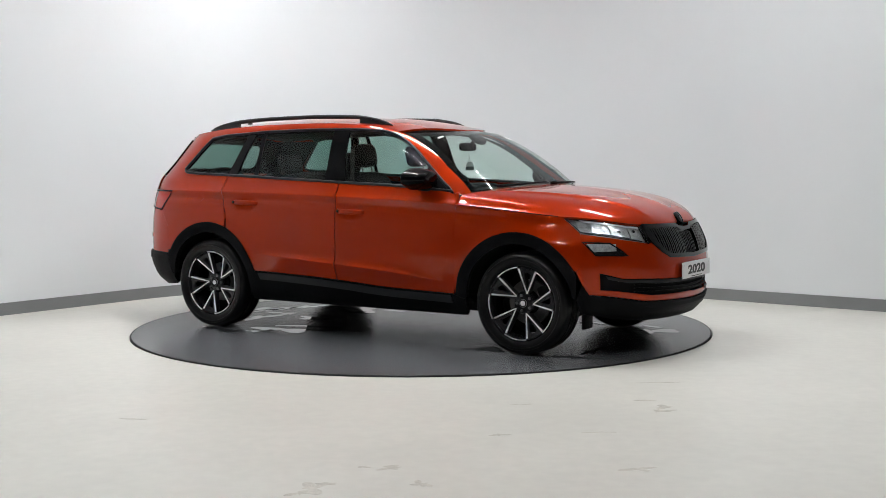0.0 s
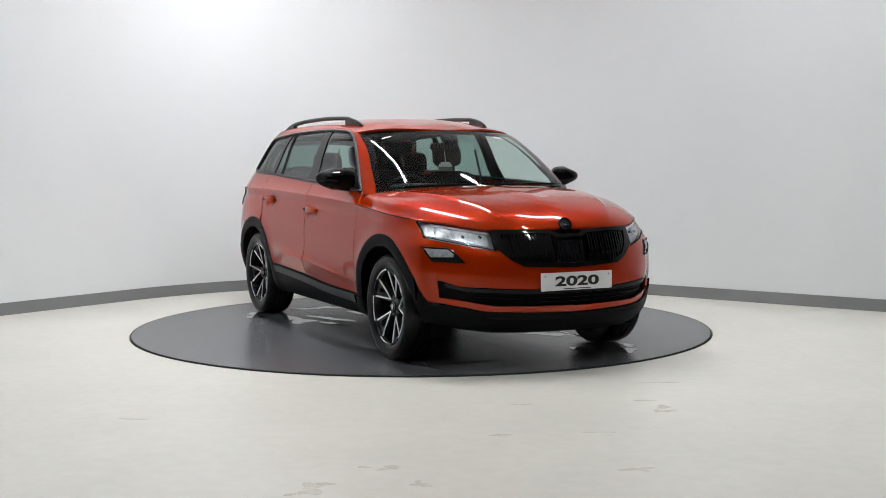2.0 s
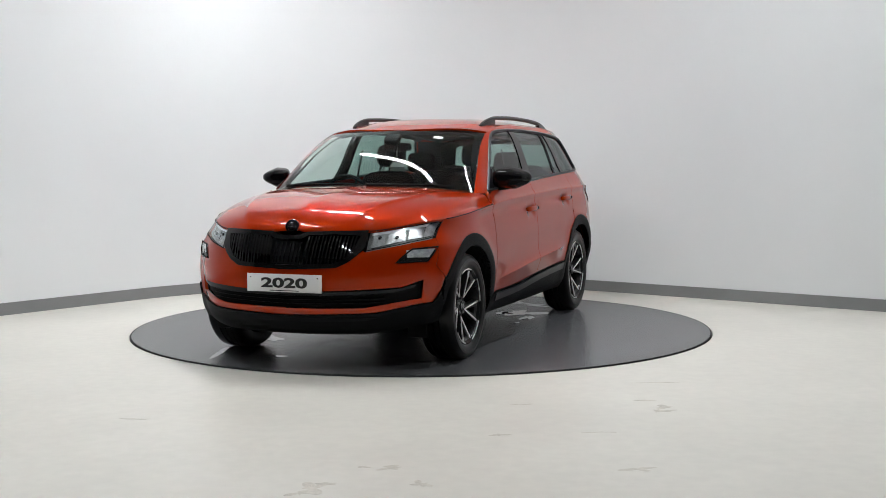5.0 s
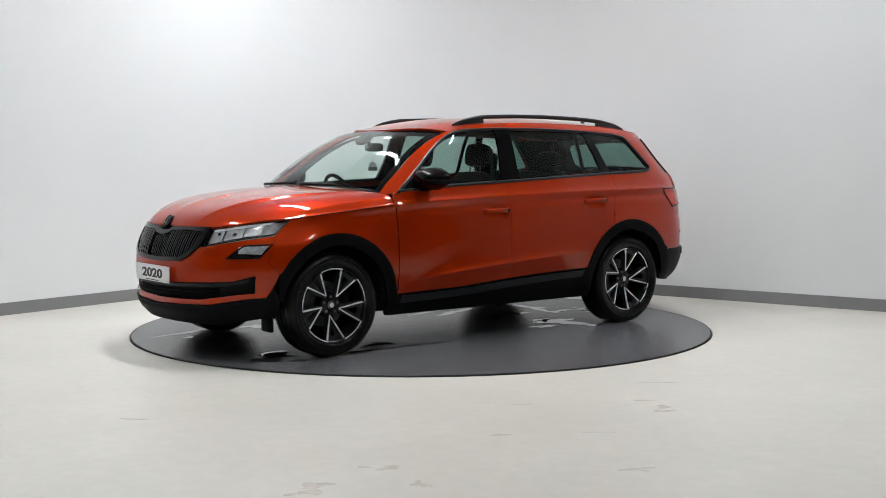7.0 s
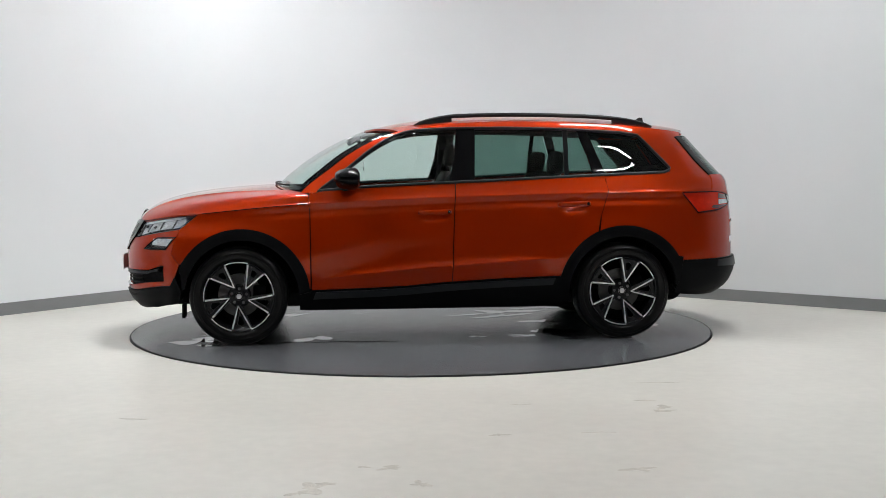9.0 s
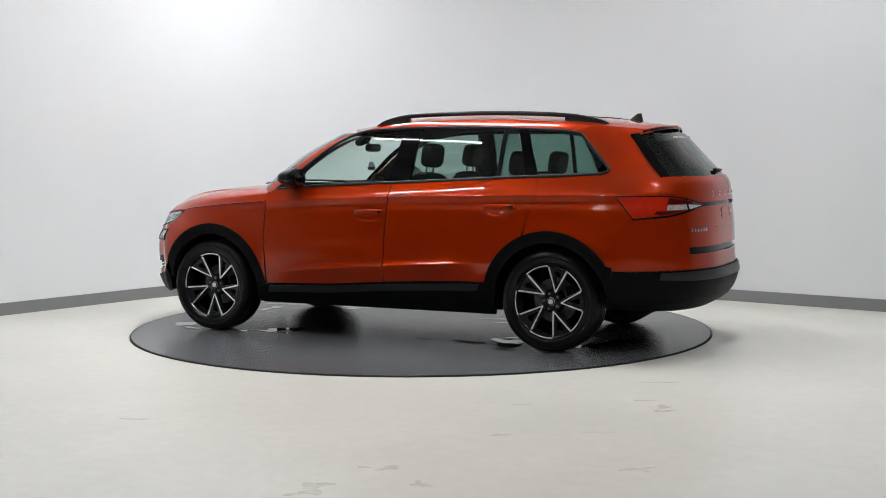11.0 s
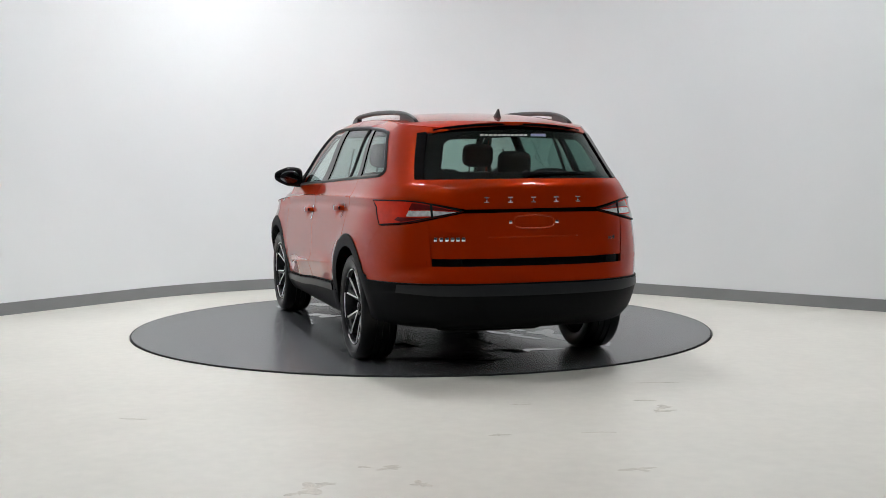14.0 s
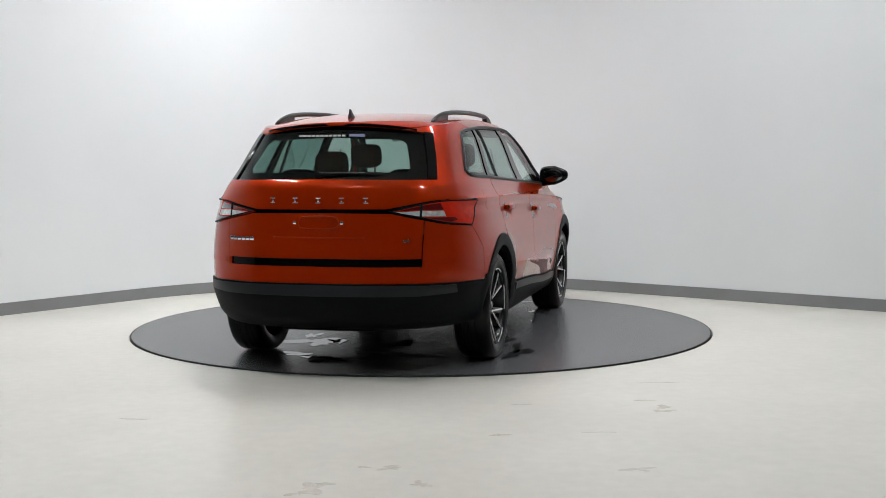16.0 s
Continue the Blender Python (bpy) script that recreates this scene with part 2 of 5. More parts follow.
def strip_light(name, centre, along, length, deep=0.035):
    thing = new(name)
    thing.matrix_basis = Matrix.LocRotScale(centre, Vector((1, 0, 0)).rotation_difference(along), None)
    tagged(thing, "long slim white linear ceiling lamp, lit; three of five are added fill", "ceiling light", "linear lamps on the ceiling")
    bm = bmesh.new()
    box_bm(bm, (-length / 2, -0.08, 0.0), (length / 2, 0.08, 0.05), 0.004)
    for lo, hi in (((-length / 2, -0.08, -deep), (length / 2, -0.066, 0.001)), ((-length / 2, 0.066, -deep), (length / 2, 0.08, 0.001)),
                   ((-length / 2, -0.065, -deep), (-length / 2 + 0.012, 0.065, 0.001)), ((length / 2 - 0.012, -0.065, -deep), (length / 2, 0.065, 0.001))):
        box_bm(bm, lo, hi, 0.002)
    part("housing", bm, WHITE_METAL, thing)
    box("diffuser", (-length / 2 + 0.02, -0.06, -0.012), (length / 2 - 0.02, 0.06, -0.002), LIGHT, thing, "glowing white diffuser")
    return thing


build_room()
LAMP_RUN = Vector((0.473, -0.881, 0))
LAMP_TURN = Vector((1, 0, 0)).rotation_difference(LAMP_RUN)
# deep flanges, added to hold this lamp's light off the wall top
strip_light("unseen_lamp", Vector((-0.82, 0.45, HIGH - 0.05)), LAMP_RUN, 3.0, 0.075)
strip_light("unseen_lamp", Vector((3.2, -4.25, HIGH - 0.05)), E2, 1.1)
# added fill lamp, out of view, to brighten the right-hand wall
strip_light("unseen_lamp", Vector((2.35, -0.3, HIGH - 0.05)), E2, 1.7)
# two more added fill lamps, for the left wall and the camera side
second = strip_light("unseen_lamp", Vector((-3.1, -2.2, HIGH - 0.05)), LAMP_RUN, 1.5)
copy_thing(second, Matrix.LocRotScale(Vector((-1.9, -6.4, HIGH - 0.05)), LAMP_TURN, None))

# ---- turntable ----
turntable = lathe("turntable", [(0.0, -0.05), (R_DISC, -0.05), (R_DISC, -0.003), (R_DISC - 0.003, 0.0), (0.0, 0.0)], DISC_PAINT, axis="z", steps=160)
tagged(turntable, "round dark-grey turntable disc with wet patches, flush in the floor", "turntable")
# black ring added to draw the dark line of the gap round the disc
lathe("gap_ring", [(R_DISC - 0.001, -0.05), (R_DISC + 0.006, -0.05), (R_DISC + 0.006, -0.002), (R_DISC + 0.004, 0.0006), (R_DISC - 0.001, 0.0006)], BLACK_GAP, turntable, "black ring added for the dark gap line", axis="z", steps=160)


def blob(name, cx, cy, rx, ry, turn, seed, mat, parent, z=0.0012, label="", rough=0.35):
    """A thin irregular patch lying flat: a puddle or a scuff."""
    rng = random.Random(seed)
    ph = [rng.uniform(0, 6.28) for _ in range(6)]
    amp = [rough * rng.uniform(0.4, 1.0) / (k + 1) ** 0.6 for k in range(6)]
    n, top = 56, []
    for i in range(n):
        a = 2 * math.pi * i / n
        r = max(0.25, 1 + sum(amp[k] * math.sin((k + 2) * a + ph[k]) for k in range(6)))
        x, y = rx * r * math.cos(a), ry * r * math.sin(a)
        c, s = math.cos(radians(turn)), math.sin(radians(turn))
        top.append(Vector((cx + c * x - s * y, cy + s * x + c * y, z)))
    verts = top + [Vector((v.x, v.y, z * 0.2)) for v in top] + [Vector((cx, cy, z))]
    faces = [(i, (i + 1) % n, 2 * n) for i in range(n)] + [(i, n + i, n + (i + 1) % n, (i + 1) % n) for i in range(n)]
    return mesh_object(name, verts, faces, mat, parent, label, smooth=False)


WATER = material("water_film", (0.03, 0.031, 0.033), 0.015, spec=0.6)
SCUFF = material("worn_resin", (0.555, 0.525, 0.47), 0.5, var=0.15, scale=14, fine=0.2)
# puddles run off the tyres: place along and across the car, half sizes, turn
for k, (x, y, rx, ry, turn) in enumerate((
        (1.16, 0.80, 0.16, 0.05, 5), (0.75, 0.80, 0.33, 0.028, -2), (-0.72, 0.66, 0.10, 0.05, 10), (-1.0, 0.52, 0.20, 0.13, 40), (-0.98, -0.12, 0.14, 0.09, 0),
        (-0.72, -0.50, 0.16, 0.07, 20), (0.86, 0.62, 0.12, 0.09, 60), (-1.55, 0.48, 0.15, 0.06, 80), (-1.72, 0.10, 0.14, 0.05, 80), (-1.44, -0.31, 0.20, 0.07, 95),
        (-0.80, -0.77, 0.22, 0.10, 5), (-1.72, 0.20, 0.10, 0.16, 0), (1.69, 0.60, 0.14, 0.14, 0), (1.70, -0.80, 0.16, 0.05, 20), (-1.20, -1.00, 0.20, 0.06, 0),
        (-0.95, -0.95, 0.16, 0.035, 8), (-0.95, 0.37, 0.12, 0.05, 30), (1.73, -0.48, 0.05, 0.12, 10), (-1.45, 0.02, 0.10, 0.06, 0), (-0.45, -0.60, 0.14, 0.035, 12),
        (0.45, -0.82, 0.07, 0.02, 0), (1.05, -0.78, 0.14, 0.07, 30), (-0.35, 0.66, 0.05, 0.02, 0), (-1.05, 0.86, 0.10, 0.03, 0), (1.60, 0.86, 0.10, 0.03, 0))):
    blob("puddle", x, y, rx, ry, turn, k + 3, WATER, turntable, label="shallow water puddle", rough=0.55)
FLOOR = bpy.data.objects["floor"]
for k, (x, y, rx, ry, turn) in enumerate(((-0.45, -4.75, 0.055, 0.05, 40), (-0.40, -4.69, 0.03, 0.02, 0), (-0.50, -4.83, 0.025, 0.03, 0), (-0.26, -4.42, 0.016, 0.02, 0), (-0.14, -4.44, 0.05, 0.022, 10),
                                          (-0.01, -4.71, 0.030, 0.035, 0), (0.93, -4.50, 0.05, 0.03, 20), (1.30, -3.20, 0.05, 0.03, 0), (1.27, -3.30, 0.06, 0.02, 0), (0.37, -3.83, 0.03, 0.02, 0),
                                          (1.39, -2.49, 0.10, 0.008, 4), (1.22, -3.02, 0.04, 0.012, 10), (0.86, -3.79, 0.06, 0.008, 0), (0.55, -3.1, 0.05, 0.006, 8), (-1.5, -3.4, 0.07, 0.007, -6))):
    blob("worn_patch", x, y, rx, ry, turn, k + 70, SCUFF, FLOOR, z=0.0008, rough=0.7).location.z = FLOOR_Z

# ---- car: body surface ----
car = new("car")
tagged(car, "orange-red five-door sport utility car with black trim on the turntable", "car")

HALF_WIDTH = soft_curve([0.18, 0.26, 0.33, 0.45, 0.55, 0.65, 0.75, 0.85, 0.95, 1.02, 1.08, 1.15, 1.25, 1.35, 1.45, 1.53, 1.6, 1.66],
                        [0.76, 0.85, 0.885, 0.905, 0.922, 0.930, 0.928, 0.917, 0.902, 0.888, 0.870, 0.840, 0.792, 0.756, 0.716, 0.672, 0.60, 0.48], 0.05)
NOSE_X = soft_curve([0.20, 0.26, 0.34, 0.42, 0.50, 0.60, 0.70, 0.80, 0.88, 0.93, 1.1], [2.08, 2.20, 2.245, 2.265, 2.265, 2.265, 2.25, 2.21, 2.165, 2.13, 2.05], 0.04)
SCREEN_X = soft_curve([1.0, 1.10, 1.16, 1.30, 1.46, 1.54, 1.60, 1.66], [1.24, 1.15, 1.09, 0.92, 0.65, 0.46, 0.25, 0.0], 0.06)
TAIL_X = soft_curve([0.20, 0.24, 0.30, 0.40, 0.51, 0.58, 0.72, 0.90, 1.05, 1.16, 1.20, 1.35, 1.50, 1.56, 1.66],
                    [-1.95, -2.05, -2.30, -2.41, -2.44, -2.425, -2.415, -2.405, -2.385, -2.372, -2.343, -2.203, -2.063, -2.007, -1.914], 0.025)
TAIL_N = soft_curve([0.2, 1.0, 1.25, 1.6], [2.7, 3.0, 2.75, 3.0], 0.15)
TAIL_L = soft_curve([0.2, 1.0, 1.25, 1.6], [0.95, 0.95, 0.88, 0.75], 0.15)
AXLES, AXLE_Z = (1.386, -1.408), 0.350
SHOULDER = soft_curve([-2.2, -1.8, -0.97, 0.27, 0.89, 1.27, 1.66], [1.08, 1.08, 1.072, 1.04, 1.01, 0.98, 0.94], 0.4)
LOW_LINE = soft_curve([-0.95, -0.84, -0.14, 0.27, 0.67, 0.90], [0.605, 0.60, 0.56, 0.53, 0.49, 0.455], 0.4)


HANDLES = ((-0.02, 0.925), (-1.04, 0.975))        # dished grips


def step(a, b, x):
    t = min(max((x - a) / (b - a), 0), 1)
    return t * t * (3 - 2 * t)


def relief(x, z):
    """Shapes pressed into the sides: shoulder line, bumper flare, door wedge, wheel-arch swell, handle dishes."""
    d = z - SHOULDER(x)
    run = step(-2.25, -1.9, x) * (1 - step(1.5, 1.75, x))
    out = 0.017 * math.exp(-abs(d) / (0.05 if d < 0 else 0.020)) * run
    out -= 0.010 * math.exp(-((d + 0.055) / 0.030) ** 2) * step(-2.25, -1.9, x) * (1 - step(1.0, 1.4, x))
    out += 0.034 * step(1.95, 1.83, x) * step(1.35, 1.83, x) * (1 - step(0.76, 0.90, z))
    d = z - LOW_LINE(x)
    wedge = step(-1.0, -0.60, x) * (1 - step(0.35, 0.88, x))
    out += wedge * (0.030 * math.exp(-max(d, 0) / 0.030) * math.exp(-max(-d, 0) / 0.12) - 0.006 * math.exp(-((d - 0.13) / 0.10) ** 2))
    for ax in AXLES:
        r = math.hypot(x - ax, z - AXLE_Z)
        out += 0.010 * math.exp(-((r - 0.47) / 0.075) ** 2)
    for hx, hz in HANDLES:
        out -= 0.020 * math.exp(-((x - hx) / 0.085) ** 4 - ((z - hz) / 0.036) ** 2)
    return out


U_FRONT, U_SIDE, U_BACK = 1.3, 3.4, 4.6


class Wrap:
    """The skin as a sheet that runs round the car: u from the front's middle (0) along the side to the tail's middle, z up."""

    def __init__(self, front, n, length):
        self.front, self.n, self.length = front, n, length

    def ends(self, z):
        xf, xr = self.front(z), TAIL_X(z)
        ln = self.length(z) if callable(self.length) else self.length
        return xf, xf - ln, xr + TAIL_L(z), xr

    def flat(self, u, z):
        w = HALF_WIDTH(z)
        xf, x1, x2, xr = self.ends(z)
        if u < U_FRONT:
            a = u / U_FRONT * math.pi / 2
            c, s, n = math.cos(a), math.sin(a), self.n
            r = (abs(c) ** n + abs(s) ** n) ** (-1 / n)
            return x1 + (xf - x1) * r * c, w * r * s
        if u <= U_SIDE:
            return x1 + (x2 - x1) * (u - U_FRONT) / (U_SIDE - U_FRONT), w
        a = (u - U_SIDE) / (U_BACK - U_SIDE) * math.pi / 2
        c, s, n = math.cos(a), math.sin(a), TAIL_N(z)
        r = (abs(c) ** n + abs(s) ** n) ** (-1 / n)
        return x2 + (xr - x2) * r * s, w * r * c

    def at(self, u, z):
        x, y = self.flat(u, z)
        return Vector((x, y + relief(x, z) * min(1, max(0, y) / 0.75) ** 2, z))

    def normal(self, u, z):
        e = 0.004
        du = self.at(u + e, z) - self.at(u - e, z)
        dz = self.at(u, z + e) - self.at(u, z - e)
        return du.cross(dz).normalized()

    def u_of(self, kind, v, z):
        """u at which the sheet has x = v ('x'), or y = v on the front ('f') or on the tail ('r')."""
        lo, hi = {"x": (0.0, U_BACK), "f": (0.0, U_FRONT), "r": (U_SIDE, U_BACK)}[kind]
        for _ in range(34):
            mid = (lo + hi) / 2
            x, y = self.flat(mid, z)
            if kind == "f":
                up = y < v
            else:
                up = (x > v) if kind == "x" else (y > v)
            lo, hi = (mid, hi) if up else (lo, mid)
        return (lo + hi) / 2


LOWER = Wrap(NOSE_X, 2.6, 1.0)
UPPER = Wrap(SCREEN_X, 3.0, 0.6)


def outline_of(wrap, pts, gap=0.0008, close=0.03):
    """(kind, v, z) corners, joined by straight lines in their own measure, as (u, z) points."""
    out = []
    n = len(pts)
    for i in range(n):
        k0, v0, z0 = pts[i]
        k1, v1, z1 = pts[(i + 1) % n]
        if k0 == k1:
            m = max(1, int(math.hypot(v1 - v0, z1 - z0) / close))
            for j in range(m):
                v, z = v0 + (v1 - v0) * j / m, z0 + (z1 - z0) * j / m
                out.append((wrap.u_of(k0, v, z), z))
        else:
            u0, u1 = wrap.u_of(k0, v0, z0), wrap.u_of(k1, v1, z1)
            m = max(1, int(math.hypot(u1 - u0, z1 - z0) / close))
            for j in range(m):
                out.append((u0 + (u1 - u0) * j / m, z0 + (z1 - z0) * j / m))
    out = shrink(out, gap)
    return [(0.0 if u < 0.006 else U_BACK if u > U_BACK - 0.006 else u, z) for u, z in out]


def area_of(p):
    return sum(p[i - 1][0] * p[i][1] - p[i][0] * p[i - 1][1] for i in range(len(p))) / 2


def shrink(p, gap):
    if not gap:
        return p
    sign = 1 if area_of(p) > 0 else -1
    out = []
    for i in range(len(p)):
        a, b, c = Vector(p[i - 1]), Vector(p[i]), Vector(p[(i + 1) % len(p)])
        d1, d2 = (b - a), (c - b)
        if d1.length < 1e-7 or d2.length < 1e-7:
            out.append(tuple(b))
            continue
        d1, d2 = d1.normalized(), d2.normalized()
        n1, n2 = Vector((-d1.y, d1.x)) * sign, Vector((-d2.y, d2.x)) * sign
        m = n1 + n2
        m = m / max(0.5, m.length_squared / 2) if m.length > 1e-3 else n1
        out.append(tuple(b + m * gap))
    return out


def inside(p, x, y):
    hit = False
    for i in range(len(p)):
        (x0, y0), (x1, y1) = p[i - 1], p[i]
        if (y0 > y) != (y1 > y) and x < (x1 - x0) * (y - y0) / (y1 - y0) + x0:
            hit = not hit
    return hit


def near(p, x, y, d):
    for i in range(len(p)):
        (x0, y0), (x1, y1) = p[i - 1], p[i]
        ex, ey = x1 - x0, y1 - y0
        l = ex * ex + ey * ey
        t = 0 if l == 0 else min(1, max(0, ((x - x0) * ex + (y - y0) * ey) / l))
        if (x0 + t * ex - x) ** 2 + (y0 + t * ey - y) ** 2 < d * d:
            return True
    return False


def sheet_mesh(loop, grid, extra=()):
    """Triangles that fill a (u, z) loop, with points every `grid`, and the extra points that lie inside."""
    from mathutils.geometry import delaunay_2d_cdt
    us, zs = [p[0] for p in loop], [p[1] for p in loop]
    pts = [Vector(p) for p in loop]
    nb = len(pts)
    u = min(us)
    row = 0
    z = min(zs) + grid * 0.5
    while z < max(zs):
        u = min(us) + (grid * 0.5 if row % 2 else 0)
        while u < max(us):
            if inside(loop, u, z) and not near(loop, u, z, grid * 0.45):
                pts.append(Vector((u, z)))
            u += grid
        z += grid * 0.87
        row += 1
    pts += [Vector(q) for q in extra if inside(loop, *q) and not near(loop, *q, 0.004)]
    edges = [(i, (i + 1) % nb) for i in range(nb)]
    v, e, f, ov, oe, of = delaunay_2d_cdt(pts, edges, [], 1, 1e-6)
    return [tuple(q) for q in v], [tuple(t) for t in f]


def panel(name, wrap, loop, mat, parent, label="", off=0.0, lip=0.012, grid=0.04, sides=(1, -1), whole=False, creases=()):
    """A panel of the skin inside a (u, z) loop, with a folded edge; one object for each side of the car.
    whole: the loop touches u = 0 or the tail's middle, and both halves are one object."""
    extra = []
    for line, x0, x1 in creases:
        n = int(abs(x1 - x0) / 0.02)
        for i in range(n + 1):
            x = x0 + (x1 - x0) * i / n
            for d in (-0.016, -0.0055, 0.0, 0.0055, 0.016):
                z = line(x) + d
                extra.append((wrap.u_of("x", x, z), z))
    flat, tris = sheet_mesh(loop, grid, extra)
    count = {}
    for t in tris:
        for i in range(3):
            k = tuple(sorted((t[i], t[(i + 1) % 3])))
            count[k] = count.get(k, 0) + 1
    pos, nor = [], []
    for u, z in flat:
        n = wrap.normal(u, z)
        pos.append(wrap.at(u, z) + n * off)
        nor.append(n)
    mid = [abs(p.y) < 1e-3 for p in pos]
    made = []
    acc_v, acc_f, acc_n = [], [], []
    for side in (1, -1):
        if side not in sides and not whole:
            continue
        verts = [Vector((p.x, p.y * side, p.z)) for p in pos]
        norms = [Vector((n.x, n.y * side, n.z)) for n in nor]
        faces = []
        for t in tris:
            a, b, c = (verts[i] for i in t)
            good = (b - a).cross(c - a).dot(norms[t[0]]) > 0
            faces.append(t if good else t[::-1])
        nv = len(verts)
        edge_ids = {}
        for (i, j), k in count.items():
            if k == 1 and not (whole and mid[i] and mid[j]):
                for q in (i, j):
                    if q not in edge_ids:
                        edge_ids[q] = (len(verts), len(verts) + 1)
                        verts += [verts[q], verts[q] - norms[q] * lip]
                        norms += [norms[q], norms[q]]
                faces.append((edge_ids[i][0], edge_ids[j][0], edge_ids[j][1], edge_ids[i][1]))
        if whole:
            o = len(acc_v)
            acc_v += verts
            acc_n += norms
            acc_f += [tuple(i + o for i in t) for t in faces]
        else:
            made.append(mesh_object(name, verts, faces, mat, parent, label, normals=norms))
    if whole:
        return mesh_object(name, acc_v, acc_f, mat, parent, label, normals=acc_n)
    return made


def arc(cx, cz, r, a0, a1, n=24, k="x", squash=1.0):
    return [(k, cx + r * math.cos(radians(a0 + (a1 - a0) * i / n)), cz + squash * r * math.sin(radians(a0 + (a1 - a0) * i / n))) for i in range(n + 1)]


X = "x"
ARCH = 0.482
SILL = curve_of([-1.0, -0.97, -0.14, 0.27, 0.89], [0.47, 0.47, 0.44, 0.41, 0.39])
BELT = curve_of([-1.85, -1.73, -1.22, -0.35, 0.51, 0.80], [1.225, 1.215, 1.195, 1.157, 1.12, 1.095])


def sill_pts(a, b, n=6):
    return [(X, a + (b - a) * i / n, SILL(a + (b - a) * i / n)) for i in range(n + 1)]


def belt_pts(a, b, n=8, dz=0.0):
    return [(X, a + (b - a) * i / n, BELT(a + (b - a) * i / n) + dz) for i in range(n + 1)]


def shoulder_pts(a, b, n=8):
    return [(X, a + (b - a) * i / n, SHOULDER(a + (b - a) * i / n)) for i in range(n + 1)]


WELL_DX = {1.386: -0.022, -1.408: 0.0}      # the arch opening sits a little behind the front axle


def arch_pts(ax, r, a0, a1, n=28):
    return arc(ax + WELL_DX[ax], AXLE_Z, r, a0, a1, n)


FX, RX = AXLES
SEAM_F = [(X, 1.80, 0.83), (X, 1.86, 0.66), (X, 1.80, 0.585)]       # wing to bumper
SEAM_R = [(X, -1.98, 0.915), (X, -1.865, 0.78), (X, -1.86, 0.575)]   # quarter panel to rear bumper
LAMP_IN = [("r", 0.635, 0.962), ("r", 0.74, 0.935), (X, -1.98, 0.915)]


CREASES = ((SHOULDER, 0.87, -1.95), (LOW_LINE, 0.80, -0.95))


def build_sides():
    wing = [(X, 0.876, 0.40), (X, 0.876, 0.7), (X, 0.879, 1.0)] + shoulder_pts(0.885, 1.66)[1:] + SEAM_F
    wing += [p for p in arch_pts(FX, ARCH, 30, 174) if p[2] > 0.40]
    panel("front_wing", LOWER, outline_of(LOWER, wing), RED, car, grid=0.022)
    door = sill_pts(0.868, -0.139) + [(X, -0.154, 0.84), (X, -0.172, 1.148)] + belt_pts(-0.172, 0.80) + [(X, 0.874, 1.075), (X, 0.874, 0.99), (X, 0.872, 0.7)]
    fronts = panel("front_door", LOWER, outline_of(LOWER, door), RED, car, grid=0.022, creases=CREASES)
    rear = [(X, -0.145, SILL(-0.145)), (X, -0.16, 0.84), (X, -0.178, 1.148)] + belt_pts(-0.178, -1.28)[1:]
    rear += [(X, -1.30, 1.09), (X, -1.235, 0.90)] + arch_pts(RX, ARCH, 66, 15, 14) + [(X, RX + 0.485, 0.468)] + sill_pts(-0.90, -0.145)[:-1]
    rears = panel("rear_door", UPPER, outline_of(UPPER, rear), RED, car, grid=0.022, creases=CREASES)
    q = [(X, -1.24, 0.90), (X, -1.305, 1.09), (X, -1.285, 1.198)] + belt_pts(-1.285, -1.74) + [(X, -1.785, 1.232), (X, -1.795, 1.25), (X, -1.64, 1.42), (X, -1.585, 1.48), (X, -1.56, 1.50)]
    q += [(X, -1.62, 1.553), (X, -1.90, 1.525), (X, -1.99, 1.51), ("r", 0.580, 1.48), ("r", 0.668, 1.19), ("r", 0.745, 1.075), (X, -1.85, 1.08)] + SEAM_R
    q += arch_pts(RX, ARCH, 148, 68, 24)
    panel("quarter_panel", UPPER, outline_of(UPPER, q), RED, car, grid=0.022, creases=CREASES)
    # fuel flap on the right side only
    flap = [(X, -1.51, 0.995), (X, -1.66, 0.995), (X, -1.685, 1.02), (X, -1.685, 1.10), (X, -1.66, 1.125), (X, -1.51, 1.125), (X, -1.485, 1.10), (X, -1.485, 1.02)]
    panel("fuel_flap", UPPER, outline_of(UPPER, flap, 0), RED, car, off=0.002, lip=0.004, grid=0.03, sides=(-1,))
    return fronts, rears


